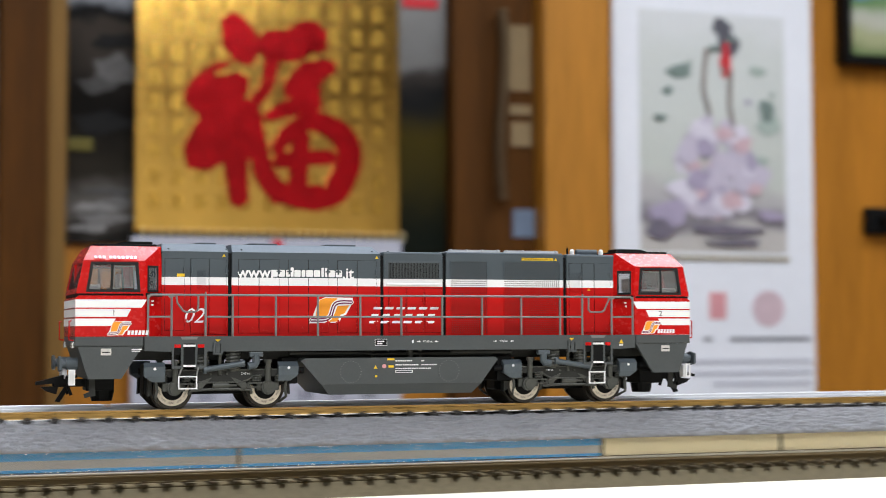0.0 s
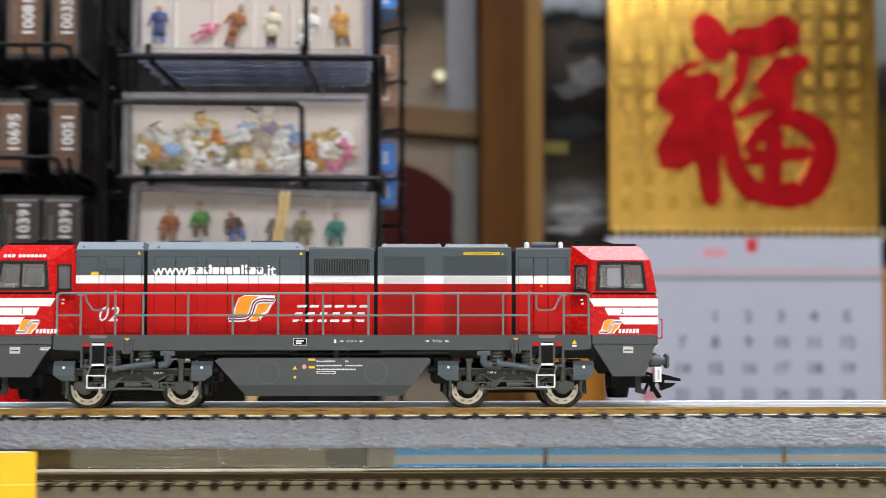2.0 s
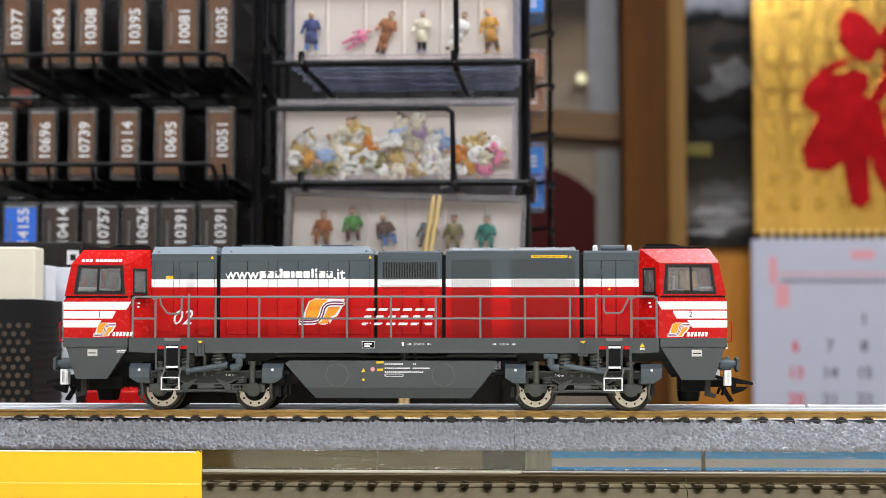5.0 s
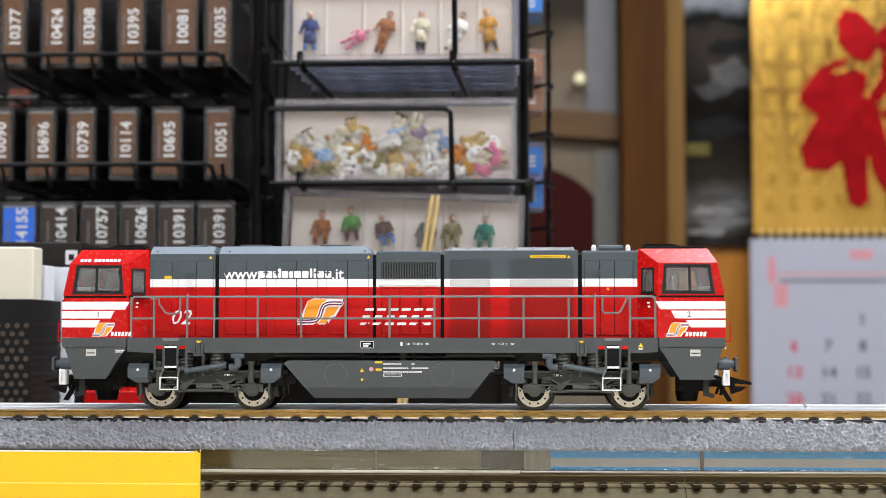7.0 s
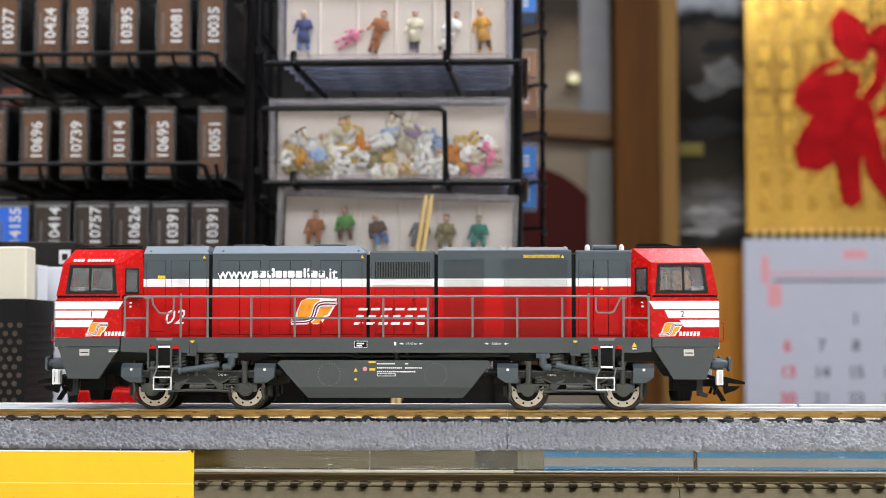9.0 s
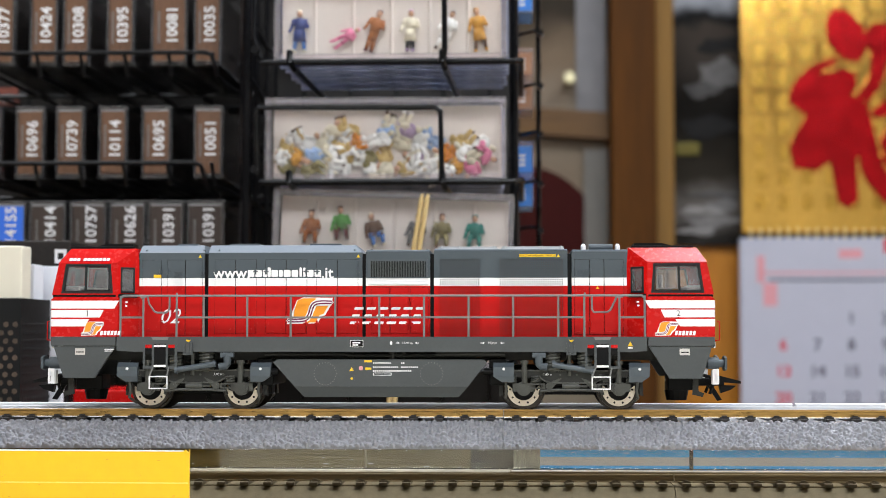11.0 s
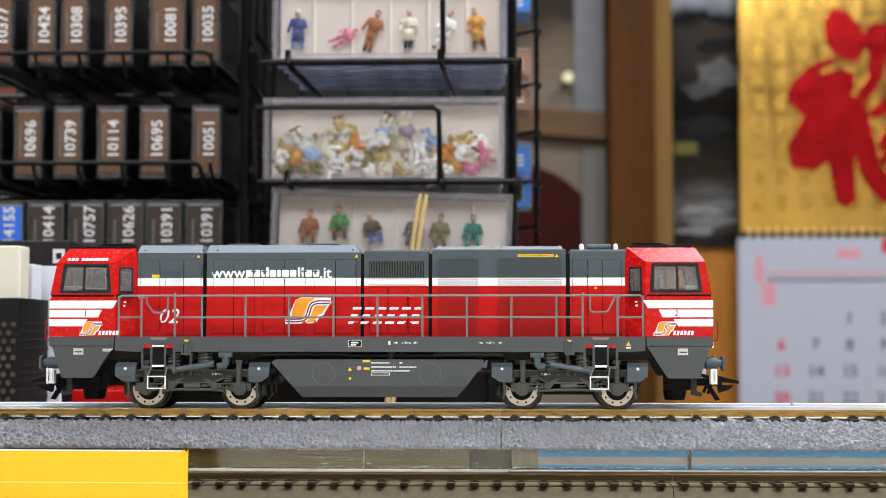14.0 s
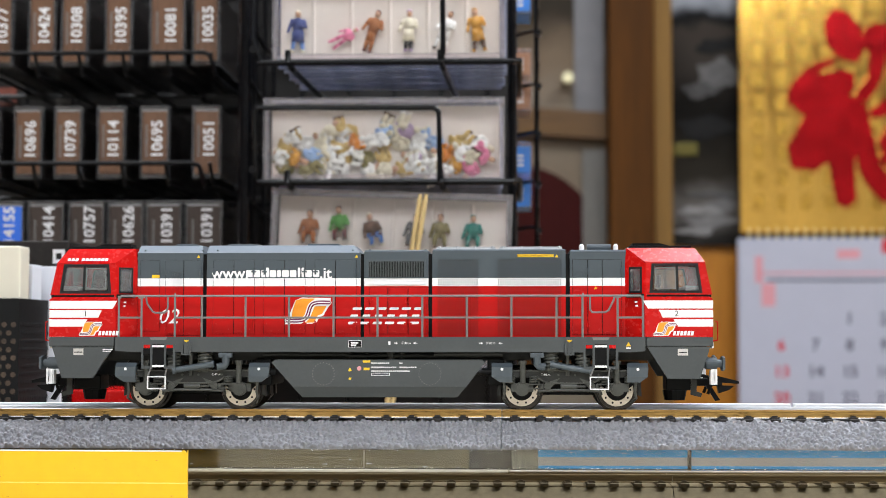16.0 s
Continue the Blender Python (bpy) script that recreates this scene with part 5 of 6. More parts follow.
    text_part("wheelbase_mark", "2.40 m", M["white"], loco, at(cx + (6.9 if s > 0 else -6.9), -14.5, 9.4), .95 * MM)
    part("bogie_transom", box(B(), cx - 8, cx + 8, -12, 12, 5.5, 12), M["black"], loco)
    bk = box(B(), cx - 21, cx + 21, -4, 4, 3.2, 12, bevel=.5)
    part("gearbox", bk, M["black"], loco)


bogie(-54.4, 1)
bogie(55.3, -1)
for e in (-1, 1):
    gp = box(B(), *sorted((e * 31.5, e * 36.5)), -13, 13, 6.2, 14, bevel=.4)
    tube(gp, [(e * 30, -14, 10.2), (e * 34, -14, 10.2), (e * 35.5, -14.4, 9.2)], 1.0, 10)
    part("air_tank", gp, M["black"], loco)

# ---- wheelsets ----
WHEEL_R = 5.75
AXLE = WHEEL_R * MM - LIFT
wheelsets = []
for x in (-68.1, -40.8, 41.5, 69.1):
    ws = part("wheelset", cyl(B(), (0, -9, 0), (0, 9, 0), 1.2, n=12), M["black"], loco, "wheelset with pale drilled discs")
    ws.location = (x * MM, 0, AXLE)
    for sy in (-1, 1):
        ty = cyl(B(), (0, sy * 7.4, 0), (0, sy * 8.0, 0), WHEEL_R + .7, WHEEL_R + .5, 40)
        cyl(ty, (0, sy * 8.0, 0), (0, sy * 10.6, 0), WHEEL_R, WHEEL_R - .1, 40)
        part("tyre", ty, M["tyre"], ws)
        di = part("wheel_disc", cyl(B(), (0, sy * 10.55, 0), (0, sy * 10.75, 0), WHEEL_R - .85, WHEEL_R - 1.0, 36), M["wheel"], ws)
        ho = B()
        for k in range(10):
            a = 2 * math.pi * k / 10
            cyl(ho, (3.95 * math.cos(a), sy * 10.7, 3.95 * math.sin(a)), (3.95 * math.cos(a), sy * 10.8, 3.95 * math.sin(a)), .32, n=8)
        cyl(ho, (0, sy * 10.6, 0), (0, sy * 10.85, 0), 3.2, n=20)
        tagged(part("drilled_hub", ho, M["black"], ws), kind="stuff")
    wheelsets.append((ws, x))

# ---- wire display rack with figure boxes ----
M.update({
    "wire": mat("black_coated_wire", (.005, .005, .006), .28, var=.1, spec=.18, scale=200),
    "rack_back": mat("rack_dark_sheet", (.015, .013, .012), .5, var=.3, scale=30),
    "case": clear_mat("clear_polystyrene", (.99, .985, .985), .004, .04),
    "case_edge": clear_mat("clear_polystyrene_rim", (.98, .93, .95), .13, .05),
    "tray": mat("beige_foam_tray", (.78, .71, .65), .7, var=.05, scale=40, bump=.1, bscale=300),
    "brown_card": mat("brown_box_card", (.155, .080, .046), .34, var=.35, scale=60, stretch=(1, 1, .3), coat=.3),
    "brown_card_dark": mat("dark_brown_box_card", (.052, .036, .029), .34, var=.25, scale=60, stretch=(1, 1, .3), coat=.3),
    "blue_card": mat("blue_box_card", (.04, .17, .75), .38, var=.06, scale=60, coat=.3),
    "box_side": mat("smoky_box_side", (.018, .015, .014), .22, var=.3, scale=60, coat=.12),
    "box_rim": clear_mat("smoky_clear_rim", (.80, .78, .77), .085, .05),
    "stack_rim": mat("stacked_case_edge", (.34, .36, .50), .2, var=.5, scale=60, stretch=(.3, 1, 1), coat=.5),
    "tan_card": mat("tan_box_card", (.40, .20, .115), .38, var=.2, scale=90, coat=.3),
    "bright_blue_card": mat("bright_blue_box_card", (.06, .26, .78), .38, var=.1, scale=90, coat=.3),
    "rim_glint": clear_mat("painted_rim_glint", (.9, .9, .9), .40, .05),
    "case_stack": clear_mat("stacked_clear_cases", (.62, .68, .88), .16, .05),
})


rack = thing("wire_display_rack", pose(0, 0, EYE), "black wire display rack holding clear figure boxes", "rack")
# Black sheets added for the shaded depth behind the boxes.
part("dark_backing", box(B(), -.44, -.112, .835, .840, -.20, .45, 1), M["rack_back"], rack)
part("dark_backing", box(B(), -.112, .008, .835, .840, -.20, .45, 1), M["rack_back"], rack)
for k in range(17):
    part("back_wire", tube(B(), [(-.40 + k * .0245, .822, -.059), (-.40 + k * .0245, .822, .45)], .0010, 6, 1), M["wire"], rack)
for z in (-.02, .035, .062, .092, .118, .146, .178, .21):
    part("back_wire", tube(B(), [(-.42, .824, z), (.006, .824, z)], .0011, 6, 1), M["wire"], rack)
    part("side_wire", tube(B(), [(-.1195, .700, z + .004), (-.1195, .775, z - .002), (-.1195, .832, z)], .0011, 6, 1), M["wire"], rack)
for y in (.715, .745, .780, .810):
    part("side_wire", tube(B(), [(-.1195, y, -.059), (-.1195, y, .45)], .0011, 6, 1), M["wire"], rack)
for x, y, r in ((-.116, .690, .0016), (-.111, .668, .0022), (-.128, .79, .0016), (.0042, .700, .0020), (.0165, .768, .0012)):
    part("post", tube(B(), [(x, y, -.059), (x, y, .45)], r, 8, 1), M["wire"], rack)
# shelves of bent wire on the wide side
for z, xe, yf in ((.1298, -.1339, .713), (.0787, -.1385, .713), (.0245, -.1300, .713)):
    fr = part("shelf_rail", tube(B(), [(-.40, yf, z), (xe - .004, yf, z), (xe - .001, yf, z - .0012), (xe, yf + .001, z - .0045), (xe + .001, yf + .004, z - .010), (xe + .002, yf + .03, z - .013)], .00115, 8, 1), M["wire"], rack)
    for k in range(12):
        x = -.36 + k * .0205
        part("cross_wire", tube(B(), [(x, yf, z), (x + .001, yf + .004, z - .010), (x + .003, yf + .10, z - .010)], .0010, 6, 1), M["wire"], fr)
    part("back_wire", tube(B(), [(-.40, yf + .06, z - .011), (-.12, yf + .06, z - .011)], .0012, 6, 1), M["wire"], fr)
    part("back_wire", tube(B(), [(-.40, yf + .11, z - .010), (-.12, yf + .11, z - .010)], .0012, 6, 1), M["wire"], fr)
# trays of the narrow side
for z in (.1148, .0640):
    tr = part("tray_wire", tube(B(), [(-.1035, .656, z), (.004, .656, z), (.007, .66, z + .001), (.008, .76, z + .001)], .0013, 8, 1), M["wire"], rack)
    for x in (-.0905, -.0262):
        part("cross_wire", tube(B(), [(x, .654, z + .0045), (x, .653, z), (x + .001, .66, z - .002), (x + .004, .74, z - .002)], .0014, 8, 1), M["wire"], tr)
    part("knob", cyl(B(), (-.1050, .652, z + .005), (-.1050, .656, z + .005), .0018, n=10, u=1), M["wire"], tr)
part("hook_loop", tube(B(), [(-.1040, .655, .0665), (-.1042, .651, .0930), (-.1030, .651, .0948), (-.0290, .651, .0945), (-.0268, .651, .0930), (-.0262, .651, .0660)], .0012, 8, 1), M["wire"], rack)
part("hook_loop", tube(B(), [(-.0256, .651, .175), (-.0250, .651, .1190), (-.0262, .654, .1140)], .0012, 8, 1), M["wire"], rack)
part("hook_loop", tube(B(), [(-.1060, .66, .170), (-.1060, .656, .125), (-.1030, .656, .1160)], .0012, 8, 1), M["wire"], rack)
for z in (.148, .122, .0985, .0745, .052, .036):
    part("side_hook", tube(B(), [(.0050, .775, z), (.0160, .760, z), (.0168, .757, z + .010)], .0010, 6, 1), M["wire"], rack)
    part("knob", cyl(B(), (.0172, .755, z - .002), (.0172, .760, z - .002), .0016, n=10, u=1), M["wire"], rack)


def number_box(x0, x1, z0, z1, number, card, y=.720):
    """A narrow clear box on its edge: coloured end card with its number, dark sides, painted glint along the top rim.
    """
    w, h = x1 - x0, z1 - z0
    b = thing("figure_box", pose((x0 + x1) / 2, y, EYE + z0), "narrow clear box with a numbered %s end card" % card[0], "box", "numbered figure boxes")
    part("body", box(B(), -w / 2 + .0006, w / 2 - .0006, .0006, .090, .0004, h - .0006, 1), M["box_side"], b)
    part("end_card", box(B(), -w / 2 + .0012, w / 2 - .0012, -.0001, .0006, .0022, h - .0022, 1), M[card[1]], b)
    part("rim", ring(B(), [(-w / 2, -.0006, 0), (w / 2, -.0006, 0), (w / 2, -.0006, h), (-w / 2, -.0006, h)],
                     [(-w / 2 + .0010, -.0006, .0020), (w / 2 - .0010, -.0006, .0020), (w / 2 - .0010, -.0006, h - .0020), (-w / 2 + .0010, -.0006, h - .0020)], (0, .004, 0), 1), M["box_rim"], b)
    text_part("box_number", number, M["white"], b, pose(w * .10, -.0003, h * (.66 if y > .7205 else .54)) @ FACE @ pose(0, 0, 0, 0, 0, 90), .0072, depth=.00008, bold=.00014)
    for k in range(9):
        part("text_bar", box(B(), -w * .32, -w * .32 + .0010, -.0003, 0, h * .30 + k * .0017, h * .30 + k * .0017 + .0012, 1), M["rail_grey"], b)
    for e in (-1, 1):
        part("lower_edge", box(B(), *sorted((e * w / 2, e * (w / 2 - .0009))), .0042, .090, 0, .0009, 1), M["box_rim"], b)
    # Pale strip paints the highlight on the upper rim.
    part("top_glint", box(B(), -w / 2 + .0012, w / 2 - .0012, -.0005, .0008, h - .0026, h - .0017, 1), M["rim_glint"], b)
    return b


P = lambda p: (.0007 + (p - 893) * .00024) * .72 / .66
Z = lambda p: (.1011 - (p - 168) * .00024) * .72 / .66
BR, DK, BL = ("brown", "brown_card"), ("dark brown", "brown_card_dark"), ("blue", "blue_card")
for a, b, no in ((-30, 16, "10377"), (44, 93, "10424"), (103, 151, "10308"), (182, 231, "10395"), (262, 326, "10081"), (338, 387, "10035")):
    number_box(P(a), P(b), Z(112), Z(-22), no, BR)
for a, b, no in ((-55, -5, "10090"), (21, 72, "10696"), (93, 143, "10739"), (170, 220, "10114"), (247, 299, "10695"), (340, 391, "10051")):
    number_box(P(a), P(b), Z(313), Z(184), no, BR)
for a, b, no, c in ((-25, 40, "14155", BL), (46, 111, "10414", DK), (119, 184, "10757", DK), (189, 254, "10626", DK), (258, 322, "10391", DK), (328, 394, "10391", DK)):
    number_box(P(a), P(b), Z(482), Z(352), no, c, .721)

for a, b, z0, z1, tone in ((158, 184, 72, 8, (.075, .085, .065)), (238, 262, 84, 20, (.06, .06, .055)), (-12, 24, 182, 150, (.22, .06, .04)), (96, 132, 178, 158, (.10, .09, .085)), (426, 452, 62, 18, (.05, .05, .055)),
                           (84, 100, 300, 210, (.03, .035, .035)), (306, 334, 300, 215, (.035, .03, .03)), (30, 60, 345, 325, (.09, .08, .075)), (200, 250, 172, 160, (.07, .06, .055))):
    k = .828 / .72
    w, h = (P(b) - P(a)) * k, (Z(z1) - Z(z0)) * k
    c = thing("blister_card", pose((P(a) + P(b)) / 2 * k, .828, EYE + Z(z0) * k), "small dim blister card hung on the rack's rear wires", "card", "rear cards")
    part("card", box(B(), -w / 2, w / 2, -.0006, .0006, 0, h, 1), mat("dim_card_print", tone, .4, var=.4, scale=120, coat=.3), c)
    part("blister", box(B(), -w * .36, w * .36, -.0040, -.0007, h * .08, h * .6, 1, bevel=.0008), M["box_rim"], c)

FIG_SKIN = mat("figure_flesh_paint", (.60, .36, .24), .6, var=.05)
FIG = {n: mat("figure_paint_" + n, c, .6, var=.08, scale=400) for n, c in {
    "blue": (.10, .22, .55), "navy": (.035, .055, .20), "pink": (.72, .20, .34), "rust": (.36, .12, .03), "brown": (.12, .06, .035), "cream": (.74, .68, .52), "white": (.90, .89, .86), "amber": (.62, .30, .04),
    "green": (.08, .30, .05), "maroon": (.13, .03, .03), "grey": (.18, .18, .18), "teal": (.02, .20, .16), "olive": (.26, .22, .09), "tan": (.60, .42, .15), "black": (.015, .015, .015), "lilac": (.42, .30, .45), "orange": (.75, .26, .03), "sky": (.33, .47, .72)}.items()}


def limb(bm, p, q, r0, r1, mi):
    cyl(bm, p, q, r0, r1, 8, MM, mi)
    bmesh.ops.create_icosphere(bm, subdivisions=1, radius=r0 * MM, matrix=Matrix.Translation(Vector(p) * MM))


def figure(name, m, top, legs, hat, stance, label, group, coat=False):
    """A painted miniature figure, 1:87: one plain mesh."""
    bm = B()
    s = {"stand": ((-1.2, 0, 0), (-1.0, 0, 4.5), (1.2, 0, 0), (1.0, 0, 4.5)), "sit": ((-2.2, -3.5, 3.8), (-2.0, -4.2, 8.2), (2.2, -3.5, 3.8), (2.0, -4.2, 8.2)),
         "walk": ((-2.6, 0, 0), (-1.8, -.5, 4.6), (2.2, 0, 0), (1.6, .4, 4.6))}[stance]
    hip = 9.0 if stance != "sit" else 8.4
    for foot, knee in ((s[0], s[1]), (s[2], s[3])):
        limb(bm, (knee[0] * .8, 0, hip), knee, 1.35, 1.1, 1)
        limb(bm, knee, foot, 1.1, .8, 1)
        box(bm, foot[0] - .8, foot[0] + .8, foot[1] - 2.0, foot[1] + .8, foot[2] - .3, foot[2] + .7, mi=3, bevel=.25)
    hull(bm, [(a * 2.0, b * 1.2, hip - .6) for a in (-1, 1) for b in (-1, 1)] + [(a * 2.5, b * 1.4, hip + 4.6) for a in (-1, 1) for b in (-1, 1)] + [(a * 1.0, b, hip + 6.3) for a in (-1, 1) for b in (-.8, .8)], mi=0)
    if coat:
        hull(bm, [(a * 2.0, b * 1.3, hip + .8) for a in (-1, 1) for b in (-1, 1)] + [(a * 2.9, b * 1.9, hip - 4.6) for a in (-1, 1) for b in (-1, 1)], mi=0)
    for a in (-1, 1):
        el = (a * 3.6, -.6, hip + 2.0)
        hd = (a * (2.0 if a > 0 else 4.2), -2.4, hip + (2.2 if a > 0 else -.2))
        limb(bm, (a * 2.5, 0, hip + 5.2), el, .95, .8, 0)
        limb(bm, el, hd, .8, .55, 0)
        bmesh.ops.create_icosphere(bm, subdivisions=1, radius=.75 * MM, matrix=Matrix.Translation(Vector(hd) * MM))
    for v in bmesh.ops.create_icosphere(bm, subdivisions=2, radius=1.45 * MM, matrix=Matrix.Translation(Vector((0, -.2, hip + 8.0)) * MM) @ Matrix.Diagonal((.9, 1, 1.15, 1)))["verts"]:
        for f in v.link_faces:
            f.material_index = 2
    cyl(bm, (0, .1, hip + 8.6), (0, .1, hip + 9.9), 1.5, .9, 10, MM, 3)
    ob = part(name, bm, [FIG[top], FIG[legs], FIG_SKIN, FIG[hat]], None, "", True)
    ob.matrix_world = m
    return tagged(ob, label, "figurine", group)


def figure_case(m, w, h, d, label, ribs=6):
    """A flat clear case with a beige tray; x centred, z from its bottom, front at y = 0."""
    c = thing("figure_case", m, label, "display case", "clear figure cases")
    tr = part("tray", box(B(), -w / 2 + .0022, w / 2 - .0022, d - .004, d - .001, .0022, h - .0022, 1), M["tray"], c, "beige moulded tray")
    for k in range(1, ribs):
        x = -w / 2 + w * k / ribs
        part("tray_rib", cyl(B(), (x, d - .004, .004), (x, d - .004, h - .004), .0008, n=8, u=1), M["tray"], tr)
    q = lambda e, y: [(-w / 2 + e, y, e), (w / 2 - e, y, e), (w / 2 - e, y, h - e), (-w / 2 + e, y, h - e)]
    part("lid_rim", ring(B(), q(0, 0), q(.0026, 0), (0, .0012, 0), 1), M["case_edge"], c)
    part("case_wall", ring(B(), q(0, .0014), q(.0009, .0014), (0, d - .0016, 0), 1), M["case"], c)
    part("lid", box(B(), -w / 2 + .0024, w / 2 - .0024, .0002, .0006, .0024, h - .0024, 1), M["case"], c)
    return c


CW, CH, CD = .1025, .0352, .0145
CX = -.0505
case_a = figure_case(pose(CX + .0018, .660, EYE + .1165), .0990, .0345, CD, "clear plastic case with six painted standing figures")
case_b = figure_case(pose(CX, .660, EYE + .0652), CW, CH, CD, "clear plastic case heaped with loose painted figures", 1)
case_c = figure_case(pose(CX + .0025, .660, EYE + .0255, 0, 1.9, 0), .1020, .0350, CD, "clear plastic case with six painted seated figures, leaning", 6)
for z, dx in ((.1165, .002), (.0652, 0)):
    for k in range(7):
        e = .0007 * (k + 1)
        b = thing("stacked_case", pose(CX + dx + .0007 * (k % 3), .6752 + k * .0098, EYE + z), "flat clear case stacked behind another, edge on", "display case", "stacked cases")
        part("case_block", box(B(), -.0495 + e * .4, .0495 - e * .4, 0, .0094, 0, .034, 1, bevel=.0008), M["case_stack"], b)
        part("case_rim", box(B(), -.0497 + e * .4, .0497 - e * .4, .0030, .0056, -.0004 - .0002 * (k % 2), .0345, 1), M["stack_rim"], b)
tag6 = "figures in the upper case"
for k, (px_, top, legs, hat, st, tilt, z, coat, sc) in enumerate((
        (-.0394, "navy", "blue", "cream", "walk", 0, -.0025, True, .95), (-.0250, "pink", "pink", "pink", "walk", 58, .000, False, .72), (-.0098, "rust", "rust", "maroon", "stand", 17, -.0025, False, .98),
        (.0081, "cream", "black", "lilac", "stand", 2, -.0025, True, .95), (.0215, "white", "white", "brown", "walk", 18, -.002, False, .92), (.0389, "amber", "brown", "amber", "walk", -8, -.0025, True, .98))):
    m = pose(CX + .0018 + px_, .660 + .0075, EYE + .1165 + .0075 + z, 0, tilt, 0) @ Matrix.Diagonal((sc, sc, sc, 1))
    figure("model_figure", m, top, legs, hat, st, "painted miniature figure in %s, standing in a clear case" % top, tag6, coat)
for k, (px_, top, legs, hat, tilt) in enumerate(((-.0355, "rust", "rust", "brown", 0), (-.0215, "green", "maroon", "brown", -6), (-.0062, "brown", "blue", "cream", -14), (.0085, "grey", "grey", "brown", 6), (.0205, "olive", "olive", "brown", 0), (.0345, "teal", "teal", "teal", 0))):
    m = pose(CX + .0025, .660, EYE + .0255, 0, 1.9, 0) @ pose(px_, .0085, .0085 + (.002 if k == 1 else 0), 0, tilt, 20 if k == 2 else 0)
    figure("model_figure", m, top, legs, hat, "sit", "painted miniature seated figure in %s, in a clear case" % top, "figures in the lower case")


def lying_figure(m, top, legs, hat, bend):
    """A loose miniature figure on its side: stout bent limbs, one plain mesh about its own middle."""
    bm = B()
    hull(bm, [(a * 1.9, b * 1.5, -1.6) for a in (-1, 1) for b in (-1, 1)] + [(a * 2.6, b * 1.6, 3.0) for a in (-1, 1) for b in (-1, 1)] + [(a * 1.1, b * .9, 4.4) for a in (-1, 1) for b in (-1, 1)], mi=0)
    for a in (-1, 1):
        knee = (a * 1.5 + bend * 4.2, -1.0 * a, -4.0 + abs(bend) * 1.6)
        foot = (a * 1.5 + bend * 2.4, -1.4 * a, -8.6 + abs(bend) * .6)
        limb(bm, (a * 1.1, 0, -1.2), knee, 1.75, 1.5, 1)
        limb(bm, knee, foot, 1.5, 1.1, 1)
        hull(bm, [(foot[0] + x, foot[1] + y, foot[2] + z) for x in (-1.0, 1.9 * (1 if bend >= 0 else -1)) for y in (-.9, .9) for z in (-.8, .6)], mi=3)
        elbow = (a * 3.7, -.8, .6 + a * .9)
        limb(bm, (a * 2.4, 0, 3.0), elbow, 1.25, 1.1, 0)
        limb(bm, elbow, (a * 2.2 + bend * 2.6, -2.0, -1.4 + a * 1.8), 1.1, .8, 0)
    for v in bmesh.ops.create_icosphere(bm, subdivisions=2, radius=1.6 * MM, matrix=Matrix.Translation(Vector((0, -.2, 6.0)) * MM) @ Matrix.Diagonal((.95, 1, 1.15, 1)))["verts"]:
        for f in v.link_faces:
            f.material_index = 2
    cyl(bm, (0, .2, 6.5), (0, .3, 7.9), 1.6, .9, 10, MM, 3)
    ob = part("model_figure", bm, [FIG[top], FIG[legs], FIG["cream"] if top == "white" else FIG_SKIN, FIG[hat]], None, "", True)
    ob.matrix_world = m
    return tagged(ob, "painted %s miniature figure lying in a heap in a clear case" % top, "figurine", "heap of figures")


rp = random.Random(11)
tones = ["white"] * 17 + ["cream"] * 8 + ["tan"] * 9 + ["lilac", "sky", "amber"]
for layer in range(4):
    for i in range(11):
        u = (i + .5 + rp.uniform(-.22, .22) + (.3 if layer % 2 else 0)) / 11.3
        x = -.0462 + .0915 * u
        reach = 4 if .18 < u < .72 else 3
        if layer >= reach or (layer == 3 and i % 3 == 1):
            continue
        t = "pink" if (layer < 2 and i == 10) else "orange" if (layer, i) in ((2, 4), (1, 8)) else "sky" if (layer, i) == (2, 8) else "olive" if (layer, i) in ((0, 0), (0, 1), (1, 4)) else rp.choice(tones)
        m = pose(CX + x, .6615 + rp.uniform(.0045, .0075), EYE + .0718 + layer * .0054 + rp.uniform(-.0016, .0010) - .0006, rp.uniform(-18, 18), rp.uniform(0, 360), rp.uniform(-20, 20)) @ Matrix.Diagonal((.86, .55, .86, 1))
        lying_figure(m, t, rp.choice([t, "white", "white", "cream"]), rp.choice(["white", "brown", "tan", "cream"]), rp.choice((-1, -.6, .3, .8, 1)))
for dx, lean in ((0, 0), (.0021, .15)):
    st = thing("wooden_stick", pose(-.0530 + dx, .652, EYE - .059, 0, 9.0 + lean, 0), "pale wooden skewer leaning on a clear case", "stick", "wooden sticks")
    part("shaft", cyl(cyl(B(), (0, 0, 0), (0, 0, .116), .0010, n=10, u=1), (0, 0, .116), (0, 0, .119), .0010, .0006, 10, 1), mat("pale_bamboo", (.62, .45, .20), .6, var=.12, scale=60, stretch=(4, 4, .5)), st)
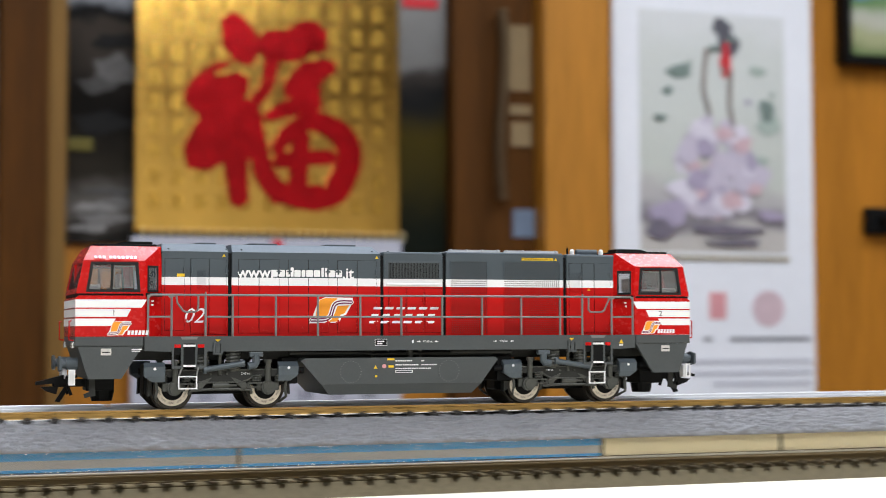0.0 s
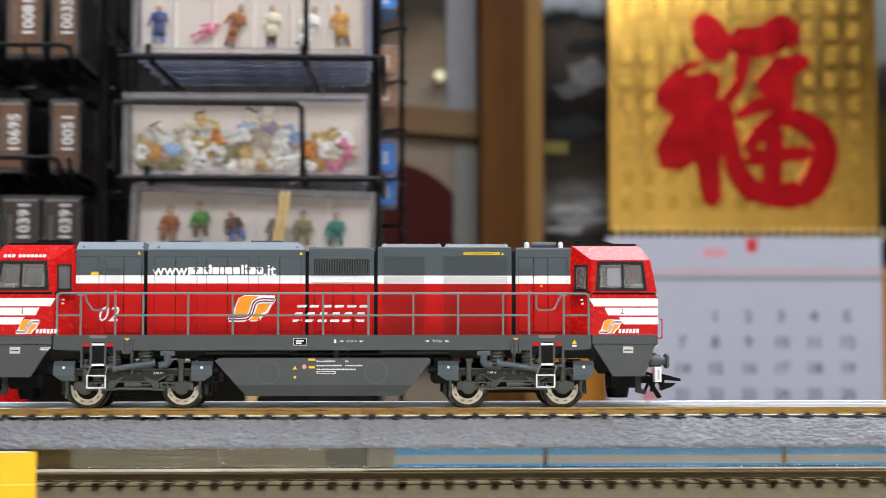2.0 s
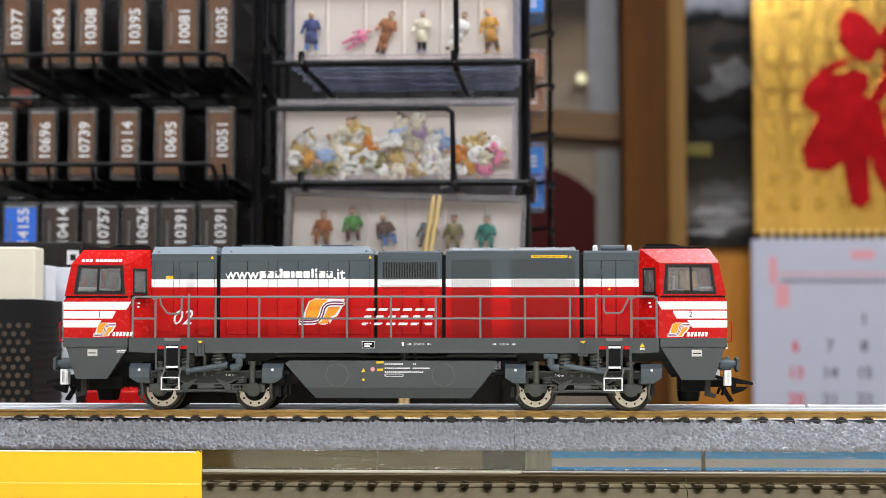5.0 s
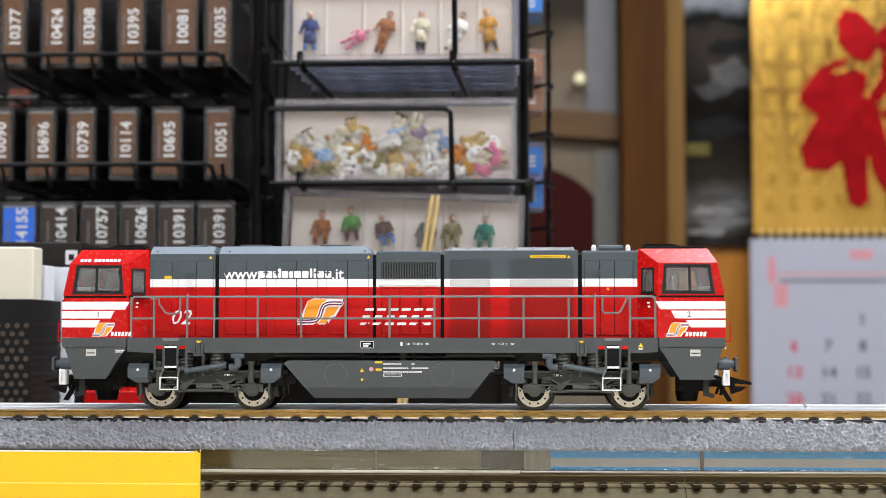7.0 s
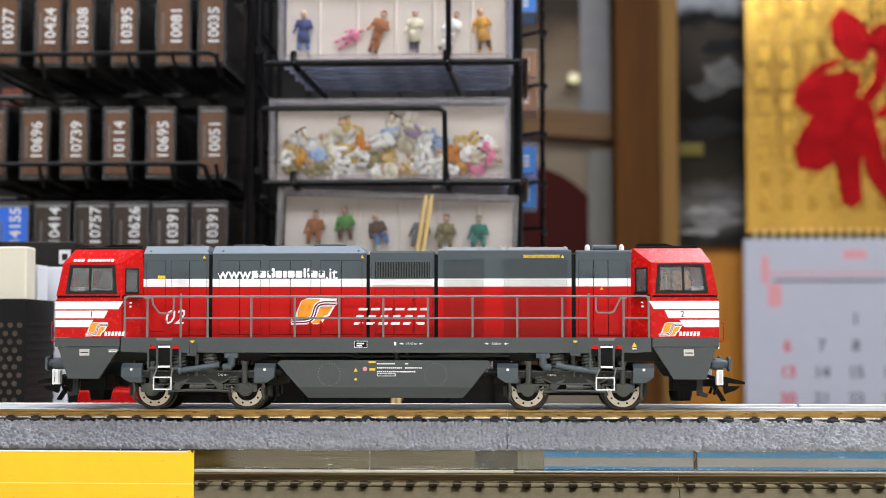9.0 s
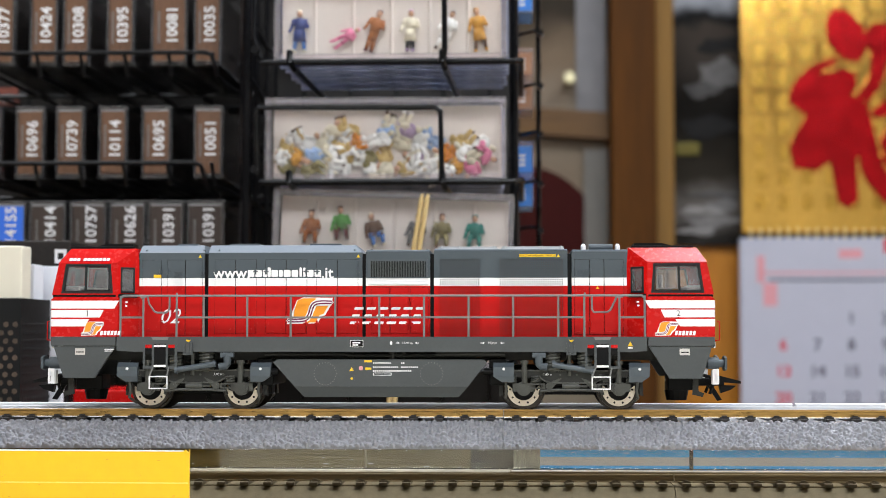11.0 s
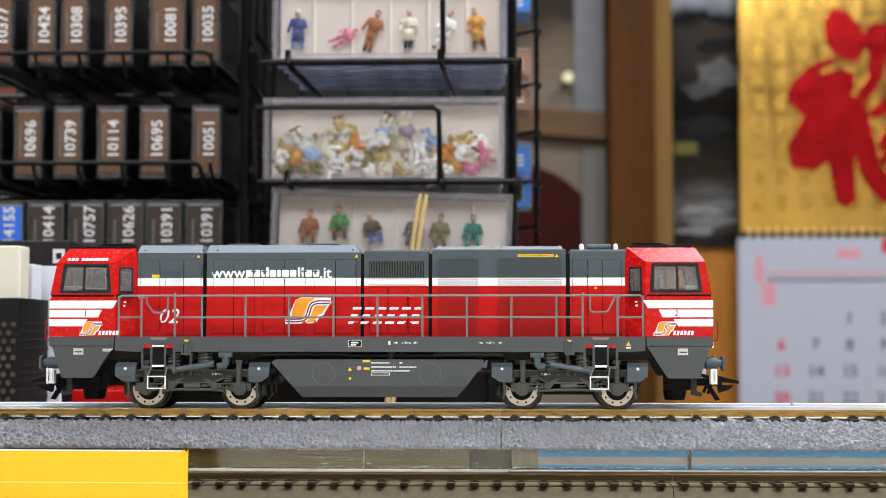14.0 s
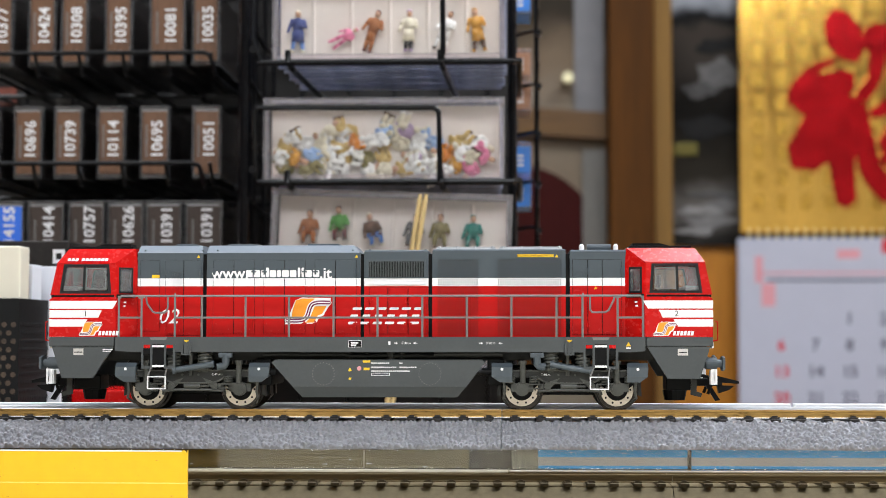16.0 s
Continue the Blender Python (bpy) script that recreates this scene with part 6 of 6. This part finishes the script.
# small boxes hanging on the rack's narrow flank
Q = lambda p: (.0007 + (p - 893) * .00024) * .77 / .66
V = lambda p: (.1011 - (p - 168) * .00024) * .77 / .66
for z0, z1, c in ((22, -24, BL), (136, 86, BR), (196, 141, BR), (308, 252, BL), (368, 311, BL)):
    b = thing("hanging_box", pose(Q(924), .770, EYE + V(z0)), "small clear box with a %s card on a rack hook" % c[0], "box", "hanging boxes")
    w, h = .0095, V(z1) - V(z0)
    part("card", box(B(), -w / 2 + .0006, w / 2 - .0006, 0, .03, .0006, h - .0018, 1), M["tan_card" if c is BR else "bright_blue_card"], b)
    part("rim", ring(B(), [(-w / 2, -.0006, 0), (w / 2, -.0006, 0), (w / 2, -.0006, h), (-w / 2, -.0006, h)], [(-w / 2 + .0008, -.0006, .0008), (w / 2 - .0008, -.0006, .0008), (w / 2 - .0008, -.0006, h - .0022), (-w / 2 + .0008, -.0006, h - .0022)], (0, .003, 0), 1), M["case_edge"], b)
    for k in range(3):
        part("text_bar", box(B(), -w * .25, w * .05, -.0002, 0, h * .25 + k * .0022, h * .25 + k * .0022 + .0012, 1), M["white"], b)

for z0, z1, c in ((.0074, .0226, "white"), (-.0097, .0052, "yellow_sticker")):
    b = thing("hanging_box", pose(Q(924), .770, EYE + z0), "small clear box with a yellow and white card", "box", "hanging boxes")
    part("card", box(B(), -.0042, .0005, 0, .03, .0005, z1 - z0 - .001, 1), M["yellow_sticker"], b)
    part("card", box(B(), .0005, .0042, 0, .03, .0005, z1 - z0 - .001, 1), M["white"], b)
case_d = figure_case(pose(CX + .001, .660, EYE - .0140), .1015, .0345, CD, "clear plastic case with a few pink and lilac figures", 6)
for k, (dx, top) in enumerate(((-.034, "lilac"), (-.012, "sky"), (.010, "lilac"), (.024, "pink"), (.036, "pink"))):
    figure("model_figure", pose(CX + dx, .6675, EYE - .0085, 0, (0, 8, -6, 70, 80)[k], 0) @ Matrix.Diagonal((.8, .8, .8, 1)), top, top, "amber", "walk", "painted miniature figure in %s, in a clear case" % top, "figures in the lowest case")
part("tray_wire", tube(B(), [(-.1035, .656, -.0152), (.004, .656, -.0152), (.007, .66, -.0150), (.008, .76, -.0150)], .0013, 8, 1), M["wire"], rack)

# ---- things behind and before the track ----
M.update({
    "mesh_metal": mat("black_perforated_metal", (.008, .008, .008), .6, var=.15, scale=100, spec=.2),
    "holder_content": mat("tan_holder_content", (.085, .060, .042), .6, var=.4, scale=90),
    "yellow": mat("yellow_plastic_label", (.78, .45, .006), .38, var=.05, scale=30, bump=.05, bscale=200, coat=.2),
    "blue_line": mat("sky_blue_print", (.03, .34, .95), .35, var=.06, scale=30, stretch=(.2, 1, 1)),
    "lilac_card": mat("grey_lilac_card", (.35, .38, .48), .3, var=.12, scale=25, stretch=(.3, 1, 1), coat=.3),
})
ph = thing("pen_holder", pose(0, 0, EYE), "black perforated metal pen holder behind the track", "pen holder")
X0, X1, Y0, Y1, Z0, Z1 = -.2400, -.1742, .560, .596, -.0590, .0131
bm = ring(B(), [(X0, Y0, Z0), (X1, Y0, Z0), (X1, Y1, Z0), (X0, Y1, Z0)], [(X0 + .0008, Y0 + .0008, Z0), (X1 - .0008, Y0 + .0008, Z0), (X1 - .0008, Y1 - .0008, Z0), (X0 + .0008, Y1 - .0008, Z0)], (0, 0, Z1 - Z0), 1)
box(bm, X0, X1, Y0, Y1, Z0, Z0 + .001, 1)
part("wall", bm, M["mesh_metal"], ph)
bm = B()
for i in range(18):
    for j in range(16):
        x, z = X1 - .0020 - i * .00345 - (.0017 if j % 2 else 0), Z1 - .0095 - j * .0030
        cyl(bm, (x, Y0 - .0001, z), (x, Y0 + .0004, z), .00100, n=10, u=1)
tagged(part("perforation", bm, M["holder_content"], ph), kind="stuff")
bm = B()
for i in range(12):
    for j in range(16):
        y, z = Y0 + .0025 + i * .0029 + (.0014 if j % 2 else 0), Z1 - .0095 - j * .0030
        cyl(bm, (X1 - .0004, y, z), (X1 + .00012, y, z), .0011, .0008, 10, 1)
tagged(part("embossed_dot", bm, M["mesh_metal"], ph), kind="stuff")
b = thing("wood_block", pose(0, 0, EYE), "pale cream wooden block in the pen holder", "block")
part("block", box(B(), -.232, -.1752, .564, .575, -.0575, .0322, 1, bevel=.0006), M["cream"], b)
b = thing("white_card_box", pose(0, 0, EYE), "white paper card in the pen holder", "card")
part("card", box(B(), -.200, -.1676 - .0080, .580, .592, -.0575, .0262, 1, bevel=.0004), M["scroll_paper"], b)
b = thing("white_card", pose(0, 0, EYE), "white paper card behind the pen holder", "card")
part("card", box(B(), -.200, -.1700, .598, .6015, -.0590, .0262, 1, bevel=.0003), M["scroll_paper"], b)
b = thing("tall_box", pose(0, 0, EYE), "tall black carton with pale vertical lettering", "box")
part("carton", box(B(), -.2050, -.1710, .612, .650, -.0590, .0370, 1, bevel=.0006), M["box_side"], b)
for k, h in enumerate((.0055, .006, .0065, .006, .005)):
    z = .0335 - k * .0085
    part("letter_bar", ring(B(), [(-.1772, .6117, z - h), (-.1726, .6117, z - h), (-.1726, .6117, z), (-.1772, .6117, z)], [(-.1761, .6117, z - h + .0015), (-.1737, .6117, z - h + .0015), (-.1737, .6117, z - .0015), (-.1761, .6117, z - .0015)], (0, .0005, 0), 1), M["white"], b)
b = thing("red_box", pose(0, 0, EYE), "low red carton behind the track", "box")
part("carton", box(B(), -.1660, -.135, .600, .640, -.0590, -.0212, 1, bevel=.0006), M["red"], b)

y = thing("yellow_label", pose(0, 0, EYE), "yellow plastic shelf label with a notched corner", "label")
part("plate", prism(B(), [(-.30, -.0455), (-.0862, -.0455), (-.0862, -.0314), (-.0865, -.0324), (-.0874, -.0314), (-.0878, -.0319), (-.30, -.0314)], .4285, .4293, 1), M["yellow"], y)
part("edge", hull(B(), [(x, yy, z + d) for x, z in ((-.30, -.0314), (-.0880, -.0319)) for yy in (.4283, .4294) for d in (0, .00022)], 1), M["white"], y)
part("crease", hull(B(), [(x, yy, z + d) for x, z in ((-.30, -.0401), (-.0864, -.0406)) for yy in (.4283, .4286) for d in (0, .0002)], 1), mat("pale_crease", (.85, .66, .20), .4), y)

rq = random.Random(8)
bm = B()
for k in range(26):
    cx_, cz_, w_ = rq.uniform(-.19, -.09), rq.uniform(-.0448, -.0325), rq.choice((.0002, .0003, .0007))
    box(bm, cx_, cx_ + w_, .42835, .4285, cz_, cz_ + .00014, 1)
tagged(part("scuff", bm, mat("brown_scuff", (.38, .21, .02), .7), y), kind="stuff")

# label strip and painted reflections behind the shelf's clear front lip
ls = thing("label_strip", pose(0, 0, EYE), "blue-edged label strip behind the clear shelf lip", "label strip")
SY, SZ0, SZ1 = .4540, -.03835, -.03280
# Opaque bands paint the brown and grey reflections that show in the lip.
olive = mat("olive_brown_reflection", (.115, .098, .055), .25, var=.5, scale=14, stretch=(.5, 1, 14), coat=.25)
for x0, x1, m in ((-.62, -.0995, olive), (-.0990, -.0405, olive), (-.0400, -.0100, olive), (-.0100, .0023, M["box_side"]), (.0023, .0099, mat("grey_reflection", (.20, .21, .21), .3, var=.35, scale=40, stretch=(4, 1, 1)))):
    part("reflection_band", box(B(), x0, x1, SY, SY + .001, SZ0, SZ1, 1), m, ls)
for x0, x1 in ((.0099, .0526), (.0533, .1217), (.1225, .2365)):
    part("card", box(B(), x0, x1, SY, SY + .001, SZ0, SZ1, 1), M["lilac_card"], ls)
    part("blue_line", box(B(), x0, x1, SY - .0004, SY, SZ1 - .0022, SZ1, 1), M["blue_line"], ls)
    part("blue_line", box(B(), x0, x1, SY - .0004, SY, SZ0, SZ0 + .0009, 1), M["blue_line"], ls)
part("cream_card", box(B(), .2372, .50, SY, SY + .001, SZ0, SZ1, 1), M["cream"], ls)
for x in (.0526, .1217, .2365, .3000):
    part("clip", box(B(), x - .0002, x + .0009, SY - .0007, SY - .0001, SZ0, SZ1, 1), olive if x > .1 else M["box_side"], ls)


def motions():
    """The locomotive rolls in from the right end of the track and stops; its wheels turn with it."""
    known = [(-.5, .2563), (0.0, .2083), (.5, .1602), (1.0, .1115), (1.5, .0657), (2.0, .0257), (2.5, .0041), (3.0, 0.0), (3.5, 0.0)]

    def run(t):
        if t >= 3.0:
            return 0.0
        k = max(i for i in range(len(known) - 1) if known[i][0] <= t + 1e-9)
        (ta, a), (tb, b) = known[k], known[k + 1]
        h = tb - ta
        ma = (b - known[k - 1][1]) / (2 * h) if k else (b - a) / h
        mb = (known[k + 2][1] - a) / (2 * h)
        f = (t - ta) / h
        return (2 * f ** 3 - 3 * f * f + 1) * a + (f ** 3 - 2 * f * f + f) * h * ma + (3 * f * f - 2 * f ** 3) * b + (f ** 3 - f * f) * h * mb

    times = [k / 15 for k in range(46)] + [3.5, 16.0]
    walk(loco, [(t, pose(LOCO_X + run(t), TRACK_Y, RAIL_Z + LIFT)) for t in times])
    for ws, x in wheelsets:
        walk(ws, [(t, pose(x * MM, 0, AXLE, 0, math.degrees(run(t) / (WHEEL_R * MM)), 0)) for t in times])


motions()
